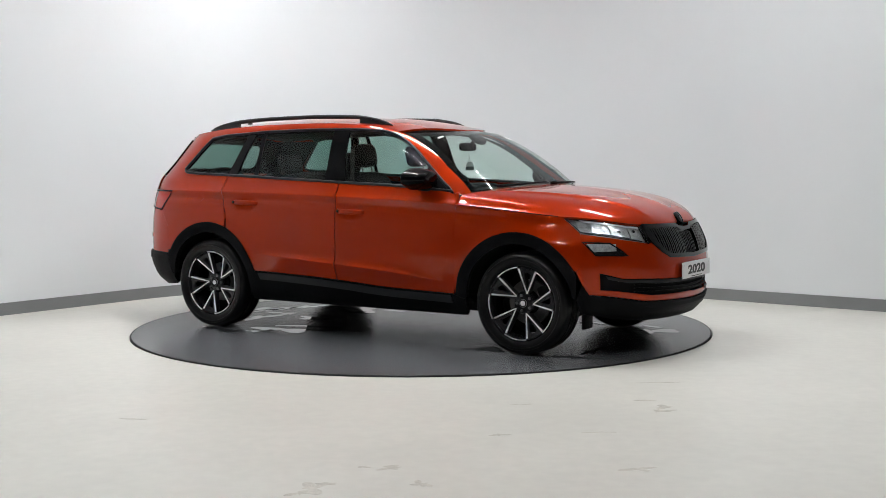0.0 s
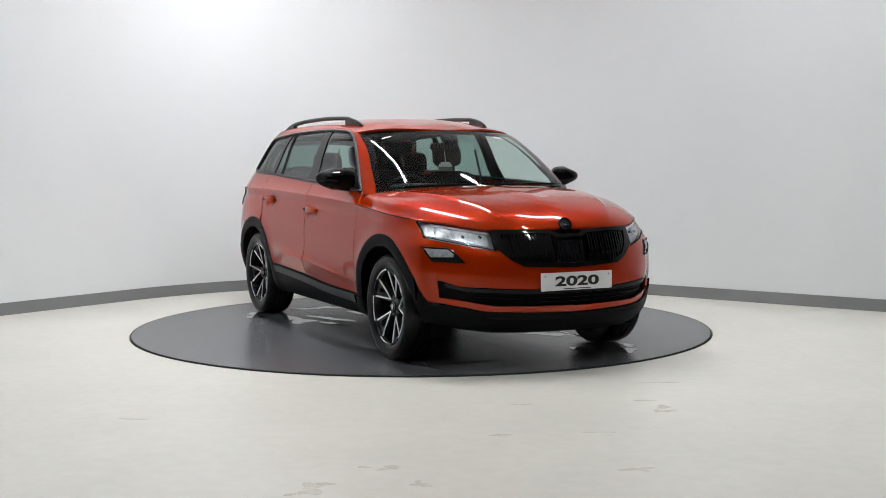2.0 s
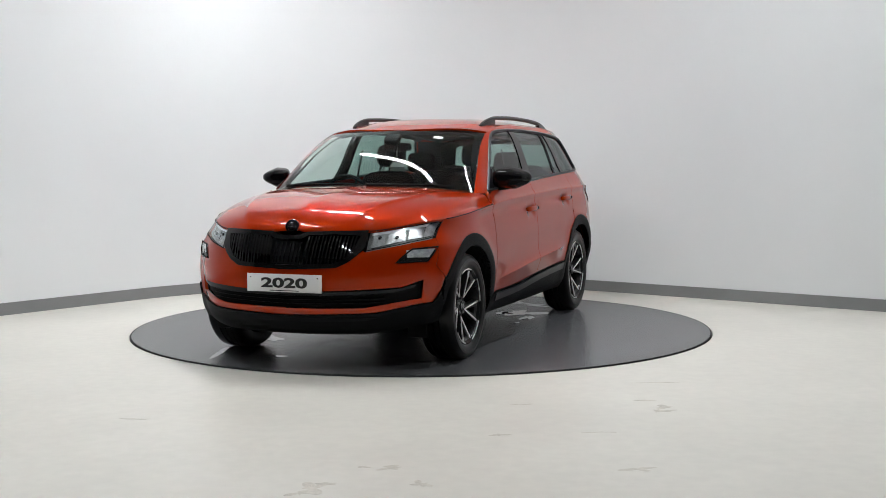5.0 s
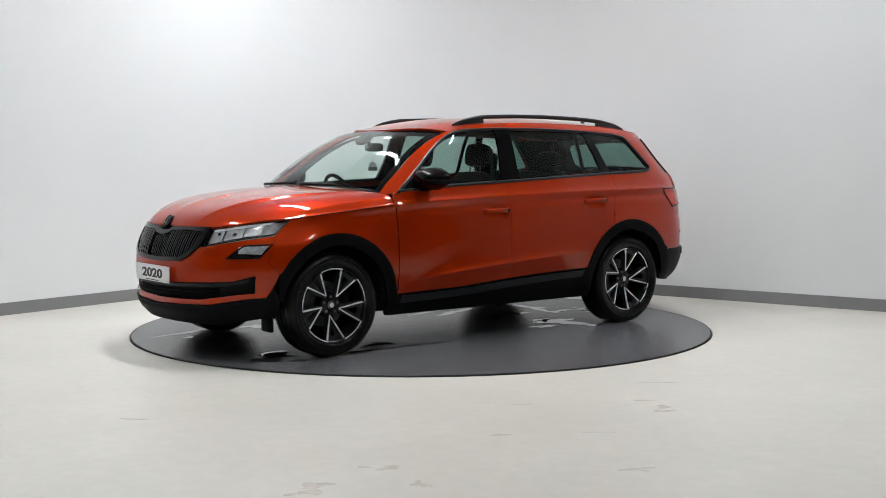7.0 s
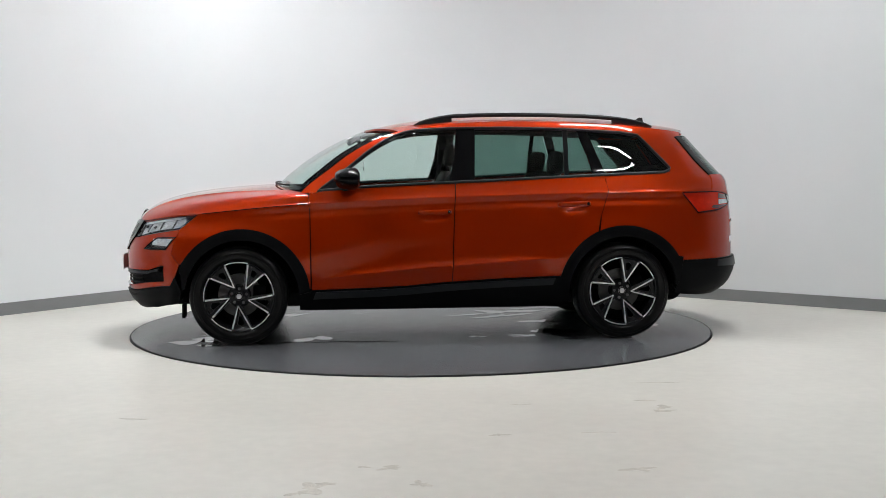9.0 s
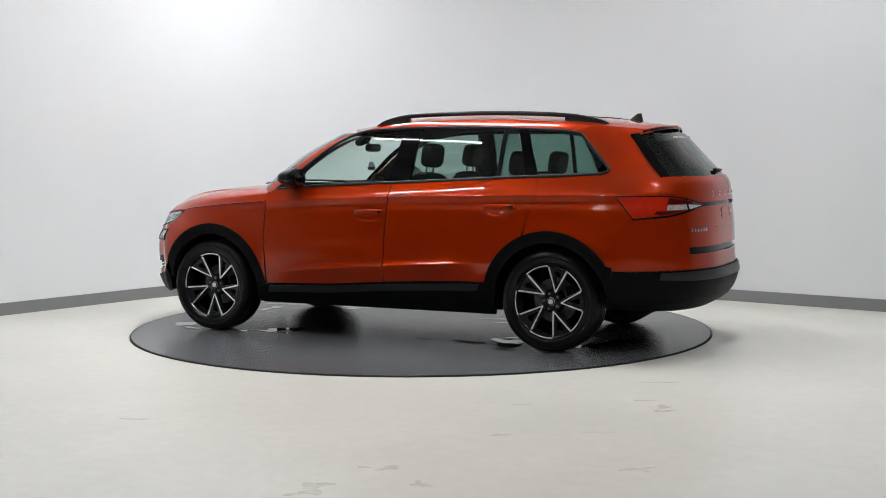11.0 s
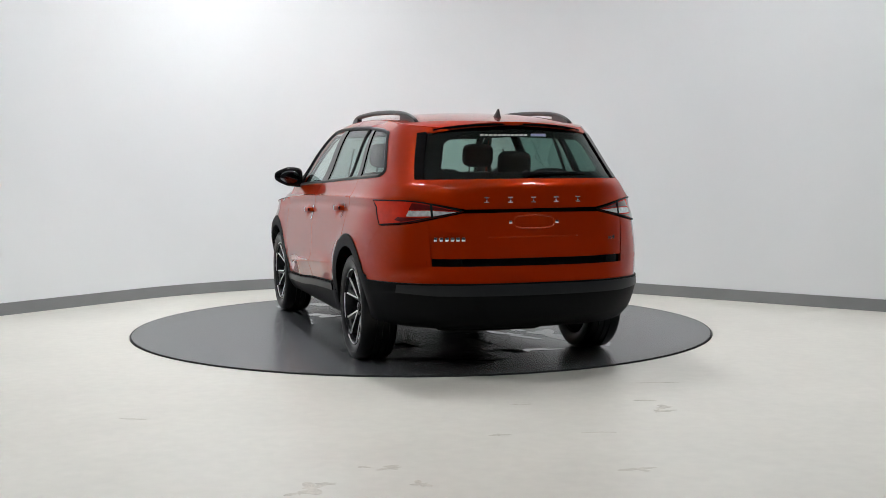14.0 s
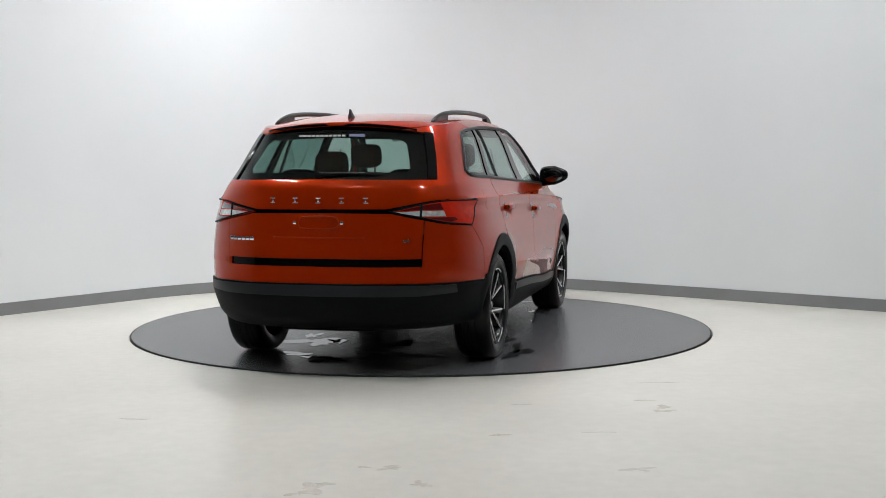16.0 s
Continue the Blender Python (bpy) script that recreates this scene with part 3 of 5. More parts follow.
def build_cladding():
    # black arch rings, sills, and the shell that closes the gaps from within
    ring_f = arch_pts(FX, 0.405, 178, 8, 40) + [(X, 1.785, 0.40), (X, 1.797, 0.565)] + [p for p in arch_pts(FX, ARCH + 0.003, 30, 178, 40)]
    panel("front_arch_cladding", LOWER, outline_of(LOWER, ring_f, 0), BLACK_PLASTIC, car, off=0.003, lip=0.05)
    ring_r = arch_pts(RX, 0.405, 2, 172, 40) + [(X, -1.835, 0.40), (X, -1.855, 0.60)] + [p for p in arch_pts(RX, ARCH + 0.003, 148, 2, 40)]
    panel("rear_arch_cladding", UPPER, outline_of(UPPER, ring_r, 0), BLACK_PLASTIC, car, off=0.006, lip=0.05)
    sill = [(X, 0.955, 0.25)] + [(X, 0.9 - 1.9 * i / 8, 0.245) for i in range(9)] + [(X, -1.0, 0.36), (X, -0.93, 0.468)] + [(p[0], p[1], p[2] - 0.003) for p in sill_pts(-0.90, 0.86, 10)] + [(X, 0.955, 0.36)]
    panel("sill_cladding", LOWER, outline_of(LOWER, sill, 0), BLACK_PLASTIC, car, off=0.008, lip=0.03)
    strip = [(X, 0.86 - 1.74 * i / 10, SILL(0.86 - 1.74 * i / 10) - 0.062) for i in range(11)] + [(p[0], p[1], p[2] - 0.012) for p in sill_pts(-0.90, 0.84, 10)]
    panel("sill_step", LOWER, outline_of(LOWER, strip, 0), SATIN_BLACK, car, "satin dark-grey step along the sill", off=0.018, lip=0.012)
    shell = [(X, 0.98, 0.30), (X, -0.95, 0.30)] + arch_pts(RX, 0.47, 5, 172, 30) + [(X, -2.0, 0.45), (X, -2.0, 1.10), (X, -1.75, 1.18), (X, -0.3, 1.13), (X, 0.80, 1.07)]
    panel("inner_shell", UPPER, outline_of(UPPER, shell, 0), DARK_IN, car, off=-0.045, lip=0.004, grid=0.08)
    wing_shell = [(X, 0.97, 0.40), (X, 0.80, 1.03), (X, 1.60, 0.93), (X, 1.95, 0.80), (X, 1.9, 0.5)] + arch_pts(FX, 0.47, 20, 175, 30)
    panel("wing_liner", LOWER, outline_of(LOWER, wing_shell, 0), DARK_IN, car, off=-0.035, lip=0.004, grid=0.08)
    # wheel-house liners
    for ax in AXLES:
        cx = ax + WELL_DX[ax]
        for s in (1, -1):
            verts, faces = [], []
            for i in range(33):
                a = radians(4 + 172 * i / 32)
                for y in (0.935, 0.52):
                    verts.append((cx + 0.425 * math.cos(a), s * min(y, 0.87), AXLE_Z + 0.425 * math.sin(a)))
            for i in range(32):
                faces.append((2 * i, 2 * i + 1, 2 * i + 3, 2 * i + 2))
            faces.append(tuple(2 * i + 1 for i in range(33)))
            mesh_object("wheel_house_liner", verts, faces, DARK_IN, car)
    under = box("underbody", (-1.72, -0.74, 0.255), (1.72, 0.74, 0.36), DARK_IN, car, bevel=0.03)
    box("rear_underbody", (-2.12, -0.50, 0.28), (-1.73, 0.50, 0.40), DARK_IN, under, bevel=0.03)
    box("front_undertray", (1.73, -0.48, 0.255), (2.08, 0.48, 0.36), DARK_IN, under, bevel=0.03)
    for s in (1, -1):
        bm = box_bm(bmesh.new(), (1.775, s * 0.70 - 0.07, 0.185), (1.80, s * 0.70 + 0.07, 0.29), 0.012)
        part("air_deflector", bm, BLACK_PLASTIC, car)
        box("rear_axle_arm", (RX - 0.05, s * 0.35 - 0.30, 0.26), (RX + 0.06, s * 0.35 + 0.30, 0.34), DARK_IN, car, bevel=0.02)
    lathe_at("silencer", [(0.0, -0.38), (0.09, -0.36), (0.11, -0.3), (0.11, 0.3), (0.09, 0.36), (0.0, 0.38)], DARK_IN, pose(-1.90, 0.1, 0.33))


def lathe_at(name, profile, mat, m, parent=None, label="", steps=40):
    ob = lathe(name, profile, mat, parent or car, label, steps=steps)
    ob.data.transform(m)
    return ob


GRILLE_LOW = [("f", 0.485, 0.765), ("f", 0.455, 0.735), ("f", 0.41, 0.695), ("f", 0.34, 0.660), ("f", 0.0, 0.645)]


def build_front():
    lamp_low = [(X, 1.80, 0.832), ("f", 0.66, 0.788), ("f", 0.50, 0.755)]
    red = [("f", 0.0, 0.515), ("f", 0.26, 0.515), ("f", 0.70, 0.535), ("f", 0.79, 0.572), ("f", 0.775, 0.458), ("f", 0.70, 0.447), ("f", 0.5, 0.412), ("f", 0.0, 0.405),
           ("f", 0.0, 0.362), ("f", 0.56, 0.380), ("f", 0.80, 0.43), (X, 1.83, 0.50), (X, 1.80, 0.583)] + SEAM_F[-2::-1][::1]
    red += lamp_low[1:] + GRILLE_LOW
    bumper = panel("front_bumper", LOWER, outline_of(LOWER, red, 0.0008), RED, car, whole=True, lip=0.02, grid=0.03)
    # black lower lip
    lip = [("f", 0.0, 0.245), ("f", 0.50, 0.25), ("f", 0.66, 0.27), (X, 1.80, 0.31), (X, 1.79, 0.40), (X, 1.83, 0.50), ("f", 0.80, 0.428), ("f", 0.56, 0.378), ("f", 0.0, 0.360)]
    panel("front_lip", LOWER, outline_of(LOWER, lip, 0), BLACK_PLASTIC, car, whole=True, off=0.012, lip=0.06)
    slot = [("f", 0.0, 0.325), ("f", 0.50, 0.335), ("f", 0.56, 0.352), ("f", 0.0, 0.35)]
    panel("lip_slot", LOWER, outline_of(LOWER, slot, 0), DARK_IN, car, whole=True, off=0.0135, lip=0.002)
    # lower intake: recessed back with louvres, and a satin blade across it
    intake = [("f", 0.0, 0.40), ("f", 0.5, 0.407), ("f", 0.70, 0.443), ("f", 0.785, 0.455), ("f", 0.80, 0.575), ("f", 0.70, 0.54), ("f", 0.26, 0.52), ("f", 0.0, 0.52)]
    panel("lower_intake", LOWER, outline_of(LOWER, intake, 0), DARK_IN, car, whole=True, off=-0.035, lip=0.004)
    for z in (0.428, 0.452, 0.476):
        bar = [("f", 0.0, z - 0.004), ("f", 0.62, z - 0.004 + 0.012), ("f", 0.62, z + 0.016), ("f", 0.0, z + 0.004)]
        panel("intake_louvre", LOWER, outline_of(LOWER, bar, 0), BLACK_PLASTIC, car, whole=True, off=-0.015, lip=0.012, grid=0.05)
    blade = [("f", 0.0, 0.488), ("f", 0.26, 0.488), ("f", 0.66, 0.503), ("f", 0.755, 0.528), ("f", 0.765, 0.548), ("f", 0.68, 0.524), ("f", 0.26, 0.508), ("f", 0.0, 0.508)]
    panel("intake_blade", LOWER, outline_of(LOWER, blade, 0), SATIN_BLACK, car, "satin dark-grey blade", whole=True, off=-0.004, lip=0.03)
    # radiator grille
    top = [("f", 0.0, 0.848), ("f", 0.075, 0.850), ("f", 0.12, 0.872), ("f", 0.30, 0.878), ("f", 0.497, 0.882)]
    hole = [("f", 0.0, 0.672), ("f", 0.32, 0.684), ("f", 0.385, 0.713), ("f", 0.43, 0.765), ("f", 0.458, 0.850), ("f", 0.30, 0.858), ("f", 0.135, 0.850), ("f", 0.09, 0.828), ("f", 0.0, 0.826)]
    ring = GRILLE_LOW[::-1] + [("f", 0.497, 0.80)] + top[::-1] + hole[::-1]
    panel("grille_frame", LOWER, outline_of(LOWER, ring, 0), GRILLE_BLACK, car, whole=True, off=0.010, lip=0.05, grid=0.025)
    back = GRILLE_LOW[::-1] + [("f", 0.490, 0.80)] + top[::-1]
    panel("grille_back", LOWER, outline_of(LOWER, back, 0.01), DARK_IN, car, whole=True, off=-0.045, lip=0.003)
    mid = [("f", 0.0, 0.676), ("f", 0.095, 0.678), ("f", 0.095, 0.824), ("f", 0.0, 0.822)]
    panel("sensor_cover", LOWER, outline_of(LOWER, mid, 0), BLACK_PLASTIC, car, "smooth dark sensor cover", whole=True, off=-0.012, lip=0.03)
    for y in (0.014, 0.040, 0.066, 0.086):
        rib = [("f", y, 0.690), ("f", y + 0.006, 0.690), ("f", y + 0.007, 0.812), ("f", y + 0.001, 0.812)]
        panel("sensor_cover_rib", LOWER, outline_of(LOWER, rib, 0, 0.05), GRILLE_BLACK, car, off=-0.006, lip=0.008, grid=0.05)
    low = curve_of([0.0, 0.32, 0.385, 0.43, 0.458], [0.672, 0.684, 0.713, 0.765, 0.845])
    for k in range(7):
        y = 0.125 + 0.046 * k
        for d in (0.0, 0.020):
            yy = y + d
            if yy > 0.44:
                continue
            lean = 0.010
            rib = [("f", yy, low(yy) + 0.002), ("f", yy + 0.011, low(yy + 0.011) + 0.002), ("f", yy + 0.011 + lean, 0.852), ("f", yy + lean, 0.852)]
            panel("grille_rib", LOWER, outline_of(LOWER, rib, 0, 0.05), GRILLE_BLACK, car, off=0.005, lip=0.035, grid=0.05)
    # headlamps: lens, chrome bowls, dark bezel
    lens = [("f", 0.503, 0.760), ("f", 0.66, 0.792), (X, 1.80, 0.836), (X, 1.735, 0.885), (X, 1.672, 0.932), ("f", 0.70, 0.912), ("f", 0.60, 0.893), ("f", 0.503, 0.882)]
    outl = outline_of(LOWER, lens, 0.002)
    for ob, s in zip(panel("headlamp", LOWER, outl, CLEAR_LENS, car, "clear multi-faceted headlamp", off=-0.001, lip=0.002), (1, -1)):
        panel("bezel", LOWER, outl, LAMP_GREY, ob, off=-0.030, lip=0.003, sides=(s,))
        for a, b, dz in ((0.528, 0.600, 0), (0.606, 0.700, 0), (0.706, 0.770, 0), (0.774, 0.815, 0)):
            bowl = [("f", a, 0.775 + (a - 0.5) * 0.25), ("f", b, 0.775 + (b - 0.5) * 0.25), ("f", b - 0.012, 0.868 + (b - 0.5) * 0.16), ("f", a + 0.004, 0.868 + (a - 0.5) * 0.16)]
            panel("reflector", LOWER, outline_of(LOWER, bowl, 0), LAMP_CHROME, ob, "bright chrome reflector", off=-0.018, lip=0.012, sides=(s,))
        for y, z, r in ((0.566, 0.846, 0.009), (0.655, 0.846, 0.009)):
            ring = [("f", y + r * math.cos(2 * math.pi * i / 16), z + r * math.sin(2 * math.pi * i / 16)) for i in range(16)]
            panel("bulb_shield", LOWER, outline_of(LOWER, ring, 0, 0.05), DARK_IN, ob, "dark bulb shield", off=-0.012, lip=0.01, sides=(s,), grid=0.02)
        drl = [("f", 0.52, 0.872), ("f", 0.60, 0.884), ("f", 0.79, 0.922), ("f", 0.78, 0.908), ("f", 0.60, 0.872), ("f", 0.52, 0.860)]
        panel("light_guide", LOWER, outline_of(LOWER, drl, 0), LAMP_WHITE, ob, "milky light guide", off=-0.012, lip=0.01, sides=(s,), grid=0.02)
        rim_pts = [LOWER.at(*p) + LOWER.normal(*p) * 0.001 for p in outl]
        tube("lamp_seal", [(p.x, p.y * s, p.z) for p in rim_pts], 0.0025, DARK_IN, ob, closed=True, sides=6)
    fog = [("f", 0.665, 0.685), ("f", 0.80, 0.690), ("f", 0.822, 0.775), ("f", 0.735, 0.766)]
    outl = outline_of(LOWER, fog, 0)
    for ob, s in zip(panel("fog_lamp", LOWER, outl, CLEAR_LENS, car, "clear angular fog lamp", off=0.006, lip=0.003), (1, -1)):
        panel("bezel", LOWER, outl, DARK_IN, ob, off=0.0015, lip=0.002, sides=(s,), grid=0.03)
        for a, b in ((0.688, 0.806),):
            bowl = [("f", a + 0.030, 0.716), ("f", b - 0.004, 0.712), ("f", b + 0.006, 0.765), ("f", a + 0.022, 0.760)]
            panel("reflector", LOWER, outline_of(LOWER, bowl, 0), LAMP_CLEAR, ob, "bright chrome reflector", off=0.0035, lip=0.001, sides=(s,), grid=0.02)
        rim_pts = [LOWER.at(*p) + LOWER.normal(*p) * 0.005 for p in outl]
        tube("bezel_edge", [(p.x, p.y * s, p.z) for p in rim_pts], 0.005, BLACK_PLASTIC, ob, closed=True, sides=6)
    # show plate with the year, and the round emblem
    plate = box("show_plate", (2.276, -0.252, 0.505), (2.284, 0.268, 0.617), PLATE_WHITE, car, "white plastic show plate", bevel=0.002)
    words("plate_year", "2020", 0.082, pose(2.2845, 0.008, 0.535, 90, 0, 90), BLACK_INK, plate, stretch=1.95, bold=0.0030)
    box("small_print_bar", (2.2842, -0.09, 0.512), (2.2848, 0.11, 0.517), BLACK_INK, plate, bevel=0)
    for y in (-0.225, 0.240):
        lathe_at("plate_screw", [(0.0, 0.002), (0.005, 0.001), (0.005, 0.0)], CHROME, pose(2.2845, y, 0.595, 0, 0, -90), plate, steps=12)
    ez = 0.905
    em = pose(2.142, 0, ez, 0, -30, 0) @ pose(0, 0, 0, 0, 0, -90)
    emblem = lathe_at("emblem", [(0.0, 0.020), (0.028, 0.018), (0.036, 0.014), (0.038, 0.019), (0.044, 0.018), (0.046, 0.010), (0.046, -0.03)], GLOSS_BLACK, em, label="round gloss-black emblem")
    for k in range(3):
        box("emblem_bar", (-0.018 + 0.006 * k, 0.019, -0.015 + 0.012 * k), (0.020 - 0.004 * k, 0.0215, -0.008 + 0.012 * k), ANTHRACITE, emblem, bevel=0.001, m=em)
    return bumper


def words(name, text, size, m, mat, parent, stretch=1.0, bold=0.0):
    cu = bpy.data.curves.new(name, "FONT")
    cu.body, cu.size, cu.align_x, cu.extrude, cu.offset = text, size, "CENTER", 0.0006, bold
    tmp = bpy.data.objects.new(name, cu)
    scene.collection.objects.link(tmp)
    me = bpy.data.meshes.new_from_object(tmp.evaluated_get(bpy.context.evaluated_depsgraph_get()))
    bpy.data.objects.remove(tmp)
    me.transform(m @ Matrix.Diagonal((stretch, 1, 1, 1)))
    me.materials.clear()
    me.materials.append(mat)
    ob = new(name, me)
    ob.parent = parent
    return ob


def build_rear():
    upper = [("r", 0.0, 1.025), ("r", 0.42, 1.025), ("r", 0.66, 1.072), ("r", 0.742, 1.078), ("r", 0.665, 1.194), ("r", 0.0, 1.200)]
    gate = panel("tailgate", UPPER, outline_of(UPPER, upper, 0.0008), RED, car, whole=True, off=0.010, lip=0.03, grid=0.03)
    lower = [("r", 0.0, 0.728), ("r", 0.6185, 0.728), ("r", 0.6285, 0.958), ("r", 0.44, 1.000), ("r", 0.0, 1.004)]
    panel("tailgate_lower_skin", UPPER, outline_of(UPPER, lower, 0.0008), RED, gate, whole=True, lip=0.03, grid=0.03)
    # black sheet put in for the shade under the tailgate's fold
    fold = [("r", 0.0, 0.99), ("r", 0.45, 0.99), ("r", 0.45, 1.04), ("r", 0.0, 1.04)]
    panel("fold_shade", UPPER, outline_of(UPPER, fold, 0), GLOSS_BLACK, gate, whole=True, off=-0.020, lip=0.002)
    red = [("r", 0.0, 0.580), ("r", 0.6, 0.580), ("r", 0.80, 0.577), (X, -1.858, 0.575)] + SEAM_R[-2::-1] + [("r", 0.74, 0.932), ("r", 0.632, 0.957), ("r", 0.622, 0.722), ("r", 0.622, 0.682), ("r", 0.0, 0.682)]
    bumper = panel("rear_bumper", UPPER, outline_of(UPPER, red, 0.0008), RED, car, whole=True, lip=0.03, grid=0.03)
    strip = [("r", 0.0, 0.680), ("r", 0.62, 0.680), ("r", 0.62, 0.726), ("r", 0.0, 0.726)]
    panel("tailgate_strip", UPPER, outline_of(UPPER, strip, 0), GLOSS_BLACK, gate, "recessed black strip", whole=True, off=-0.018, lip=0.002)
    for s in (1, -1):
        refl = [("r", 0.645, 0.690), ("r", 0.80, 0.692), ("r", 0.806, 0.722), ("r", 0.645, 0.718)]
        panel("rear_reflector", UPPER, outline_of(UPPER, refl, 0), RED, bumper, "slim red reflector", off=0.004, lip=0.008, sides=(s,), grid=0.02)
    black = [("r", 0.0, 0.30), ("r", 0.55, 0.30), ("r", 0.76, 0.31), (X, -1.80, 0.33), (X, -1.83, 0.42), (X, -1.855, 0.573), ("r", 0.80, 0.575), ("r", 0.6, 0.578), ("r", 0.0, 0.578)]
    panel("rear_bumper_cladding", UPPER, outline_of(UPPER, black, 0), BLACK_PLASTIC, car, whole=True, off=0.010, lip=0.08)
    # lighter plastic on the ledge paints in the highlight that runs along it
    ledge = [("r", 0.0, 0.505), ("r", 0.60, 0.508), ("r", 0.79, 0.520), ("r", 0.785, 0.566), ("r", 0.60, 0.569), ("r", 0.0, 0.569)]
    panel("bumper_ledge", UPPER, outline_of(UPPER, ledge, 0), SATIN_BLACK, car, "satin bumper ledge, lightened for the highlight along it", whole=True, off=0.018, lip=0.012)
    # tail lamps
    lamp = [("r", 0.43, 1.012), ("r", 0.64, 0.966), ("r", 0.74, 0.939), (X, -1.978, 0.92), (X, -1.852, 1.074), ("r", 0.735, 1.074), ("r", 0.66, 1.066)]
    outl = outline_of(UPPER, lamp, 0.002)
    for ob, s in zip(panel("tail_lamp", UPPER, outl, LAMP_RED, car, "red C-shaped tail lamp with a clear band", off=0.004, lip=0.03, grid=0.025), (1, -1)):
        band = [("r", 0.47, 1.006), ("r", 0.60, 0.982), ("r", 0.735, 0.978), ("r", 0.720, 1.012), ("r", 0.62, 1.014)]
        panel("clear_band", UPPER, outline_of(UPPER, band, 0), LAMP_CLEAR, ob, "clear silver lamp band", off=0.0075, lip=0.004, sides=(s,), grid=0.02)
        dark = [("r", 0.60, 0.974), ("r", 0.612, 0.972), ("r", 0.612, 1.05), ("r", 0.60, 1.048)]
        panel("lamp_split", UPPER, outline_of(UPPER, dark, 0), DARK_IN, ob, off=0.0105, lip=0.003, sides=(s,), grid=0.02)
        low = [("r", 0.645, 0.972), ("r", 0.76, 0.945), ("r", 0.79, 0.955), ("r", 0.775, 0.972)]
        panel("dark_band", UPPER, outline_of(UPPER, low, 0), DARK_RED, ob, off=0.0075, lip=0.004, sides=(s,), grid=0.02)
        tip = [("r", 0.47, 1.012), ("r", 0.62, 1.020), ("r", 0.72, 1.018), ("r", 0.70, 1.058), ("r", 0.62, 1.046)]
        panel("upper_band", UPPER, outline_of(UPPER, tip, 0), DARK_RED, ob, off=0.0075, lip=0.004, sides=(s,), grid=0.02)
        rim_pts = [UPPER.at(*p) + UPPER.normal(*p) * 0.004 for p in outl]
        tube("lamp_seal", [(p.x, p.y * s, p.z) for p in rim_pts], 0.0045, DARK_IN, ob, closed=True, sides=6)
    # chrome lettering drawn as plain bars
    def on_tail(y, z, off=0.010):
        u = UPPER.u_of("r", abs(y), z)
        p, n = UPPER.at(u, z), UPPER.normal(u, z)
        return Vector((p.x + n.x * off, math.copysign(p.y, y), p.z))
    for k in range(5):
        y = 0.295 - 0.1475 * k
        p = on_tail(y, 1.08)
        bm = bmesh.new()
        box_bm(bm, (-0.004, -0.016, -0.018), (0.002, 0.016, -0.011), 0.001)
        box_bm(bm, (-0.004, -0.016, 0.010), (0.002, 0.016, 0.017), 0.001)
        box_bm(bm, (-0.004, -0.004, -0.012), (0.002, 0.004, 0.011), 0.001)
        bmesh.ops.translate(bm, vec=p, verts=bm.verts)
        part("chrome_letter_bar", bm, CHROME, gate, "small chrome bar")
    for k in range(6):
        p = on_tail(0.595 - 0.031 * k, 0.845, 0.0)
        box("chrome_name_bar", (p.x - 0.004, p.y - 0.012, 0.833), (p.x + 0.001, p.y + 0.012, 0.857), CHROME, gate, bevel=0.002)
    p = on_tail(-0.525, 0.838, 0.004)
    words("drive_badge", "4x4", 0.038, pose(p.x - 0.001, p.y, 0.826, 90, 0, -90) @ pose(0, 0, 0, 0, -9, 0), CHROME, gate, stretch=1.2, bold=0.0008)
    for y in (0.150, -0.150):
        p = on_tail(y, 0.945, 0.0)
        box("plate_fixing", (p.x - 0.004, p.y - 0.010, 0.936), (p.x, p.y + 0.010, 0.954), CHROME, gate, bevel=0.001)
    # oblong recess for the number plate's fixing, and the pressed line under it
    ring = [(0.09 * min(1, max(-1, 1.45 * math.cos(a))) + 0.038 * math.cos(a), 0.945 + 0.040 * math.sin(a)) for a in [2 * math.pi * i / 48 for i in range(48)]]
    tube("plate_recess_rim", [on_tail(y, z, 0.001) for y, z in ring], 0.0045, RED, gate, closed=True, sides=8)
    tube("pressed_line", [on_tail(0.29 - 0.58 * i / 20, 0.855, -0.001) for i in range(21)], 0.004, RED, gate, sides=8)
    # rear screen wiper
    pts = [on_tail(0.02, 1.232, 0.02), on_tail(-0.10, 1.240, 0.022), on_tail(-0.30, 1.238, 0.018), on_tail(-0.38, 1.234, 0.012)]
    tube("rear_wiper", pts, [0.014, 0.010, 0.007, 0.005], BLACK_PLASTIC, gate)
    p = on_tail(0.02, 1.232, 0.0)
    lathe_at("wiper_pivot", [(0.0, 0.03), (0.018, 0.026), (0.022, 0.0)], BLACK_PLASTIC, pose(p.x, p.y, p.z, 0, 0, 90), gate, steps=16)
    # web address on the glass: plain bars
    for k in range(11):
        y = 0.222 - 0.0285 * k
        p = on_tail(y, 1.472, 0.004)
        box("window_lettering_bar", (p.x - 0.0015, y - 0.011, 1.466), (p.x, y + 0.011, 1.478), PLATE_WHITE, gate, bevel=0)
    p = on_tail(-0.145, 1.472, 0.004)
    box("window_sticker", (p.x - 0.0015, -0.200, 1.463), (p.x, -0.100, 1.481), PALE_BLUE, gate, "pale blue sticker", bevel=0)


# bonnet
def bonnet_front(v):
    y = abs(v) * 0.823
    z = 0.885 + 0.055 * step(0.50, 0.85, y) + 0.012 * math.exp(-(y / 0.09) ** 2)
    return LOWER.at(LOWER.u_of("f", y, z), z)


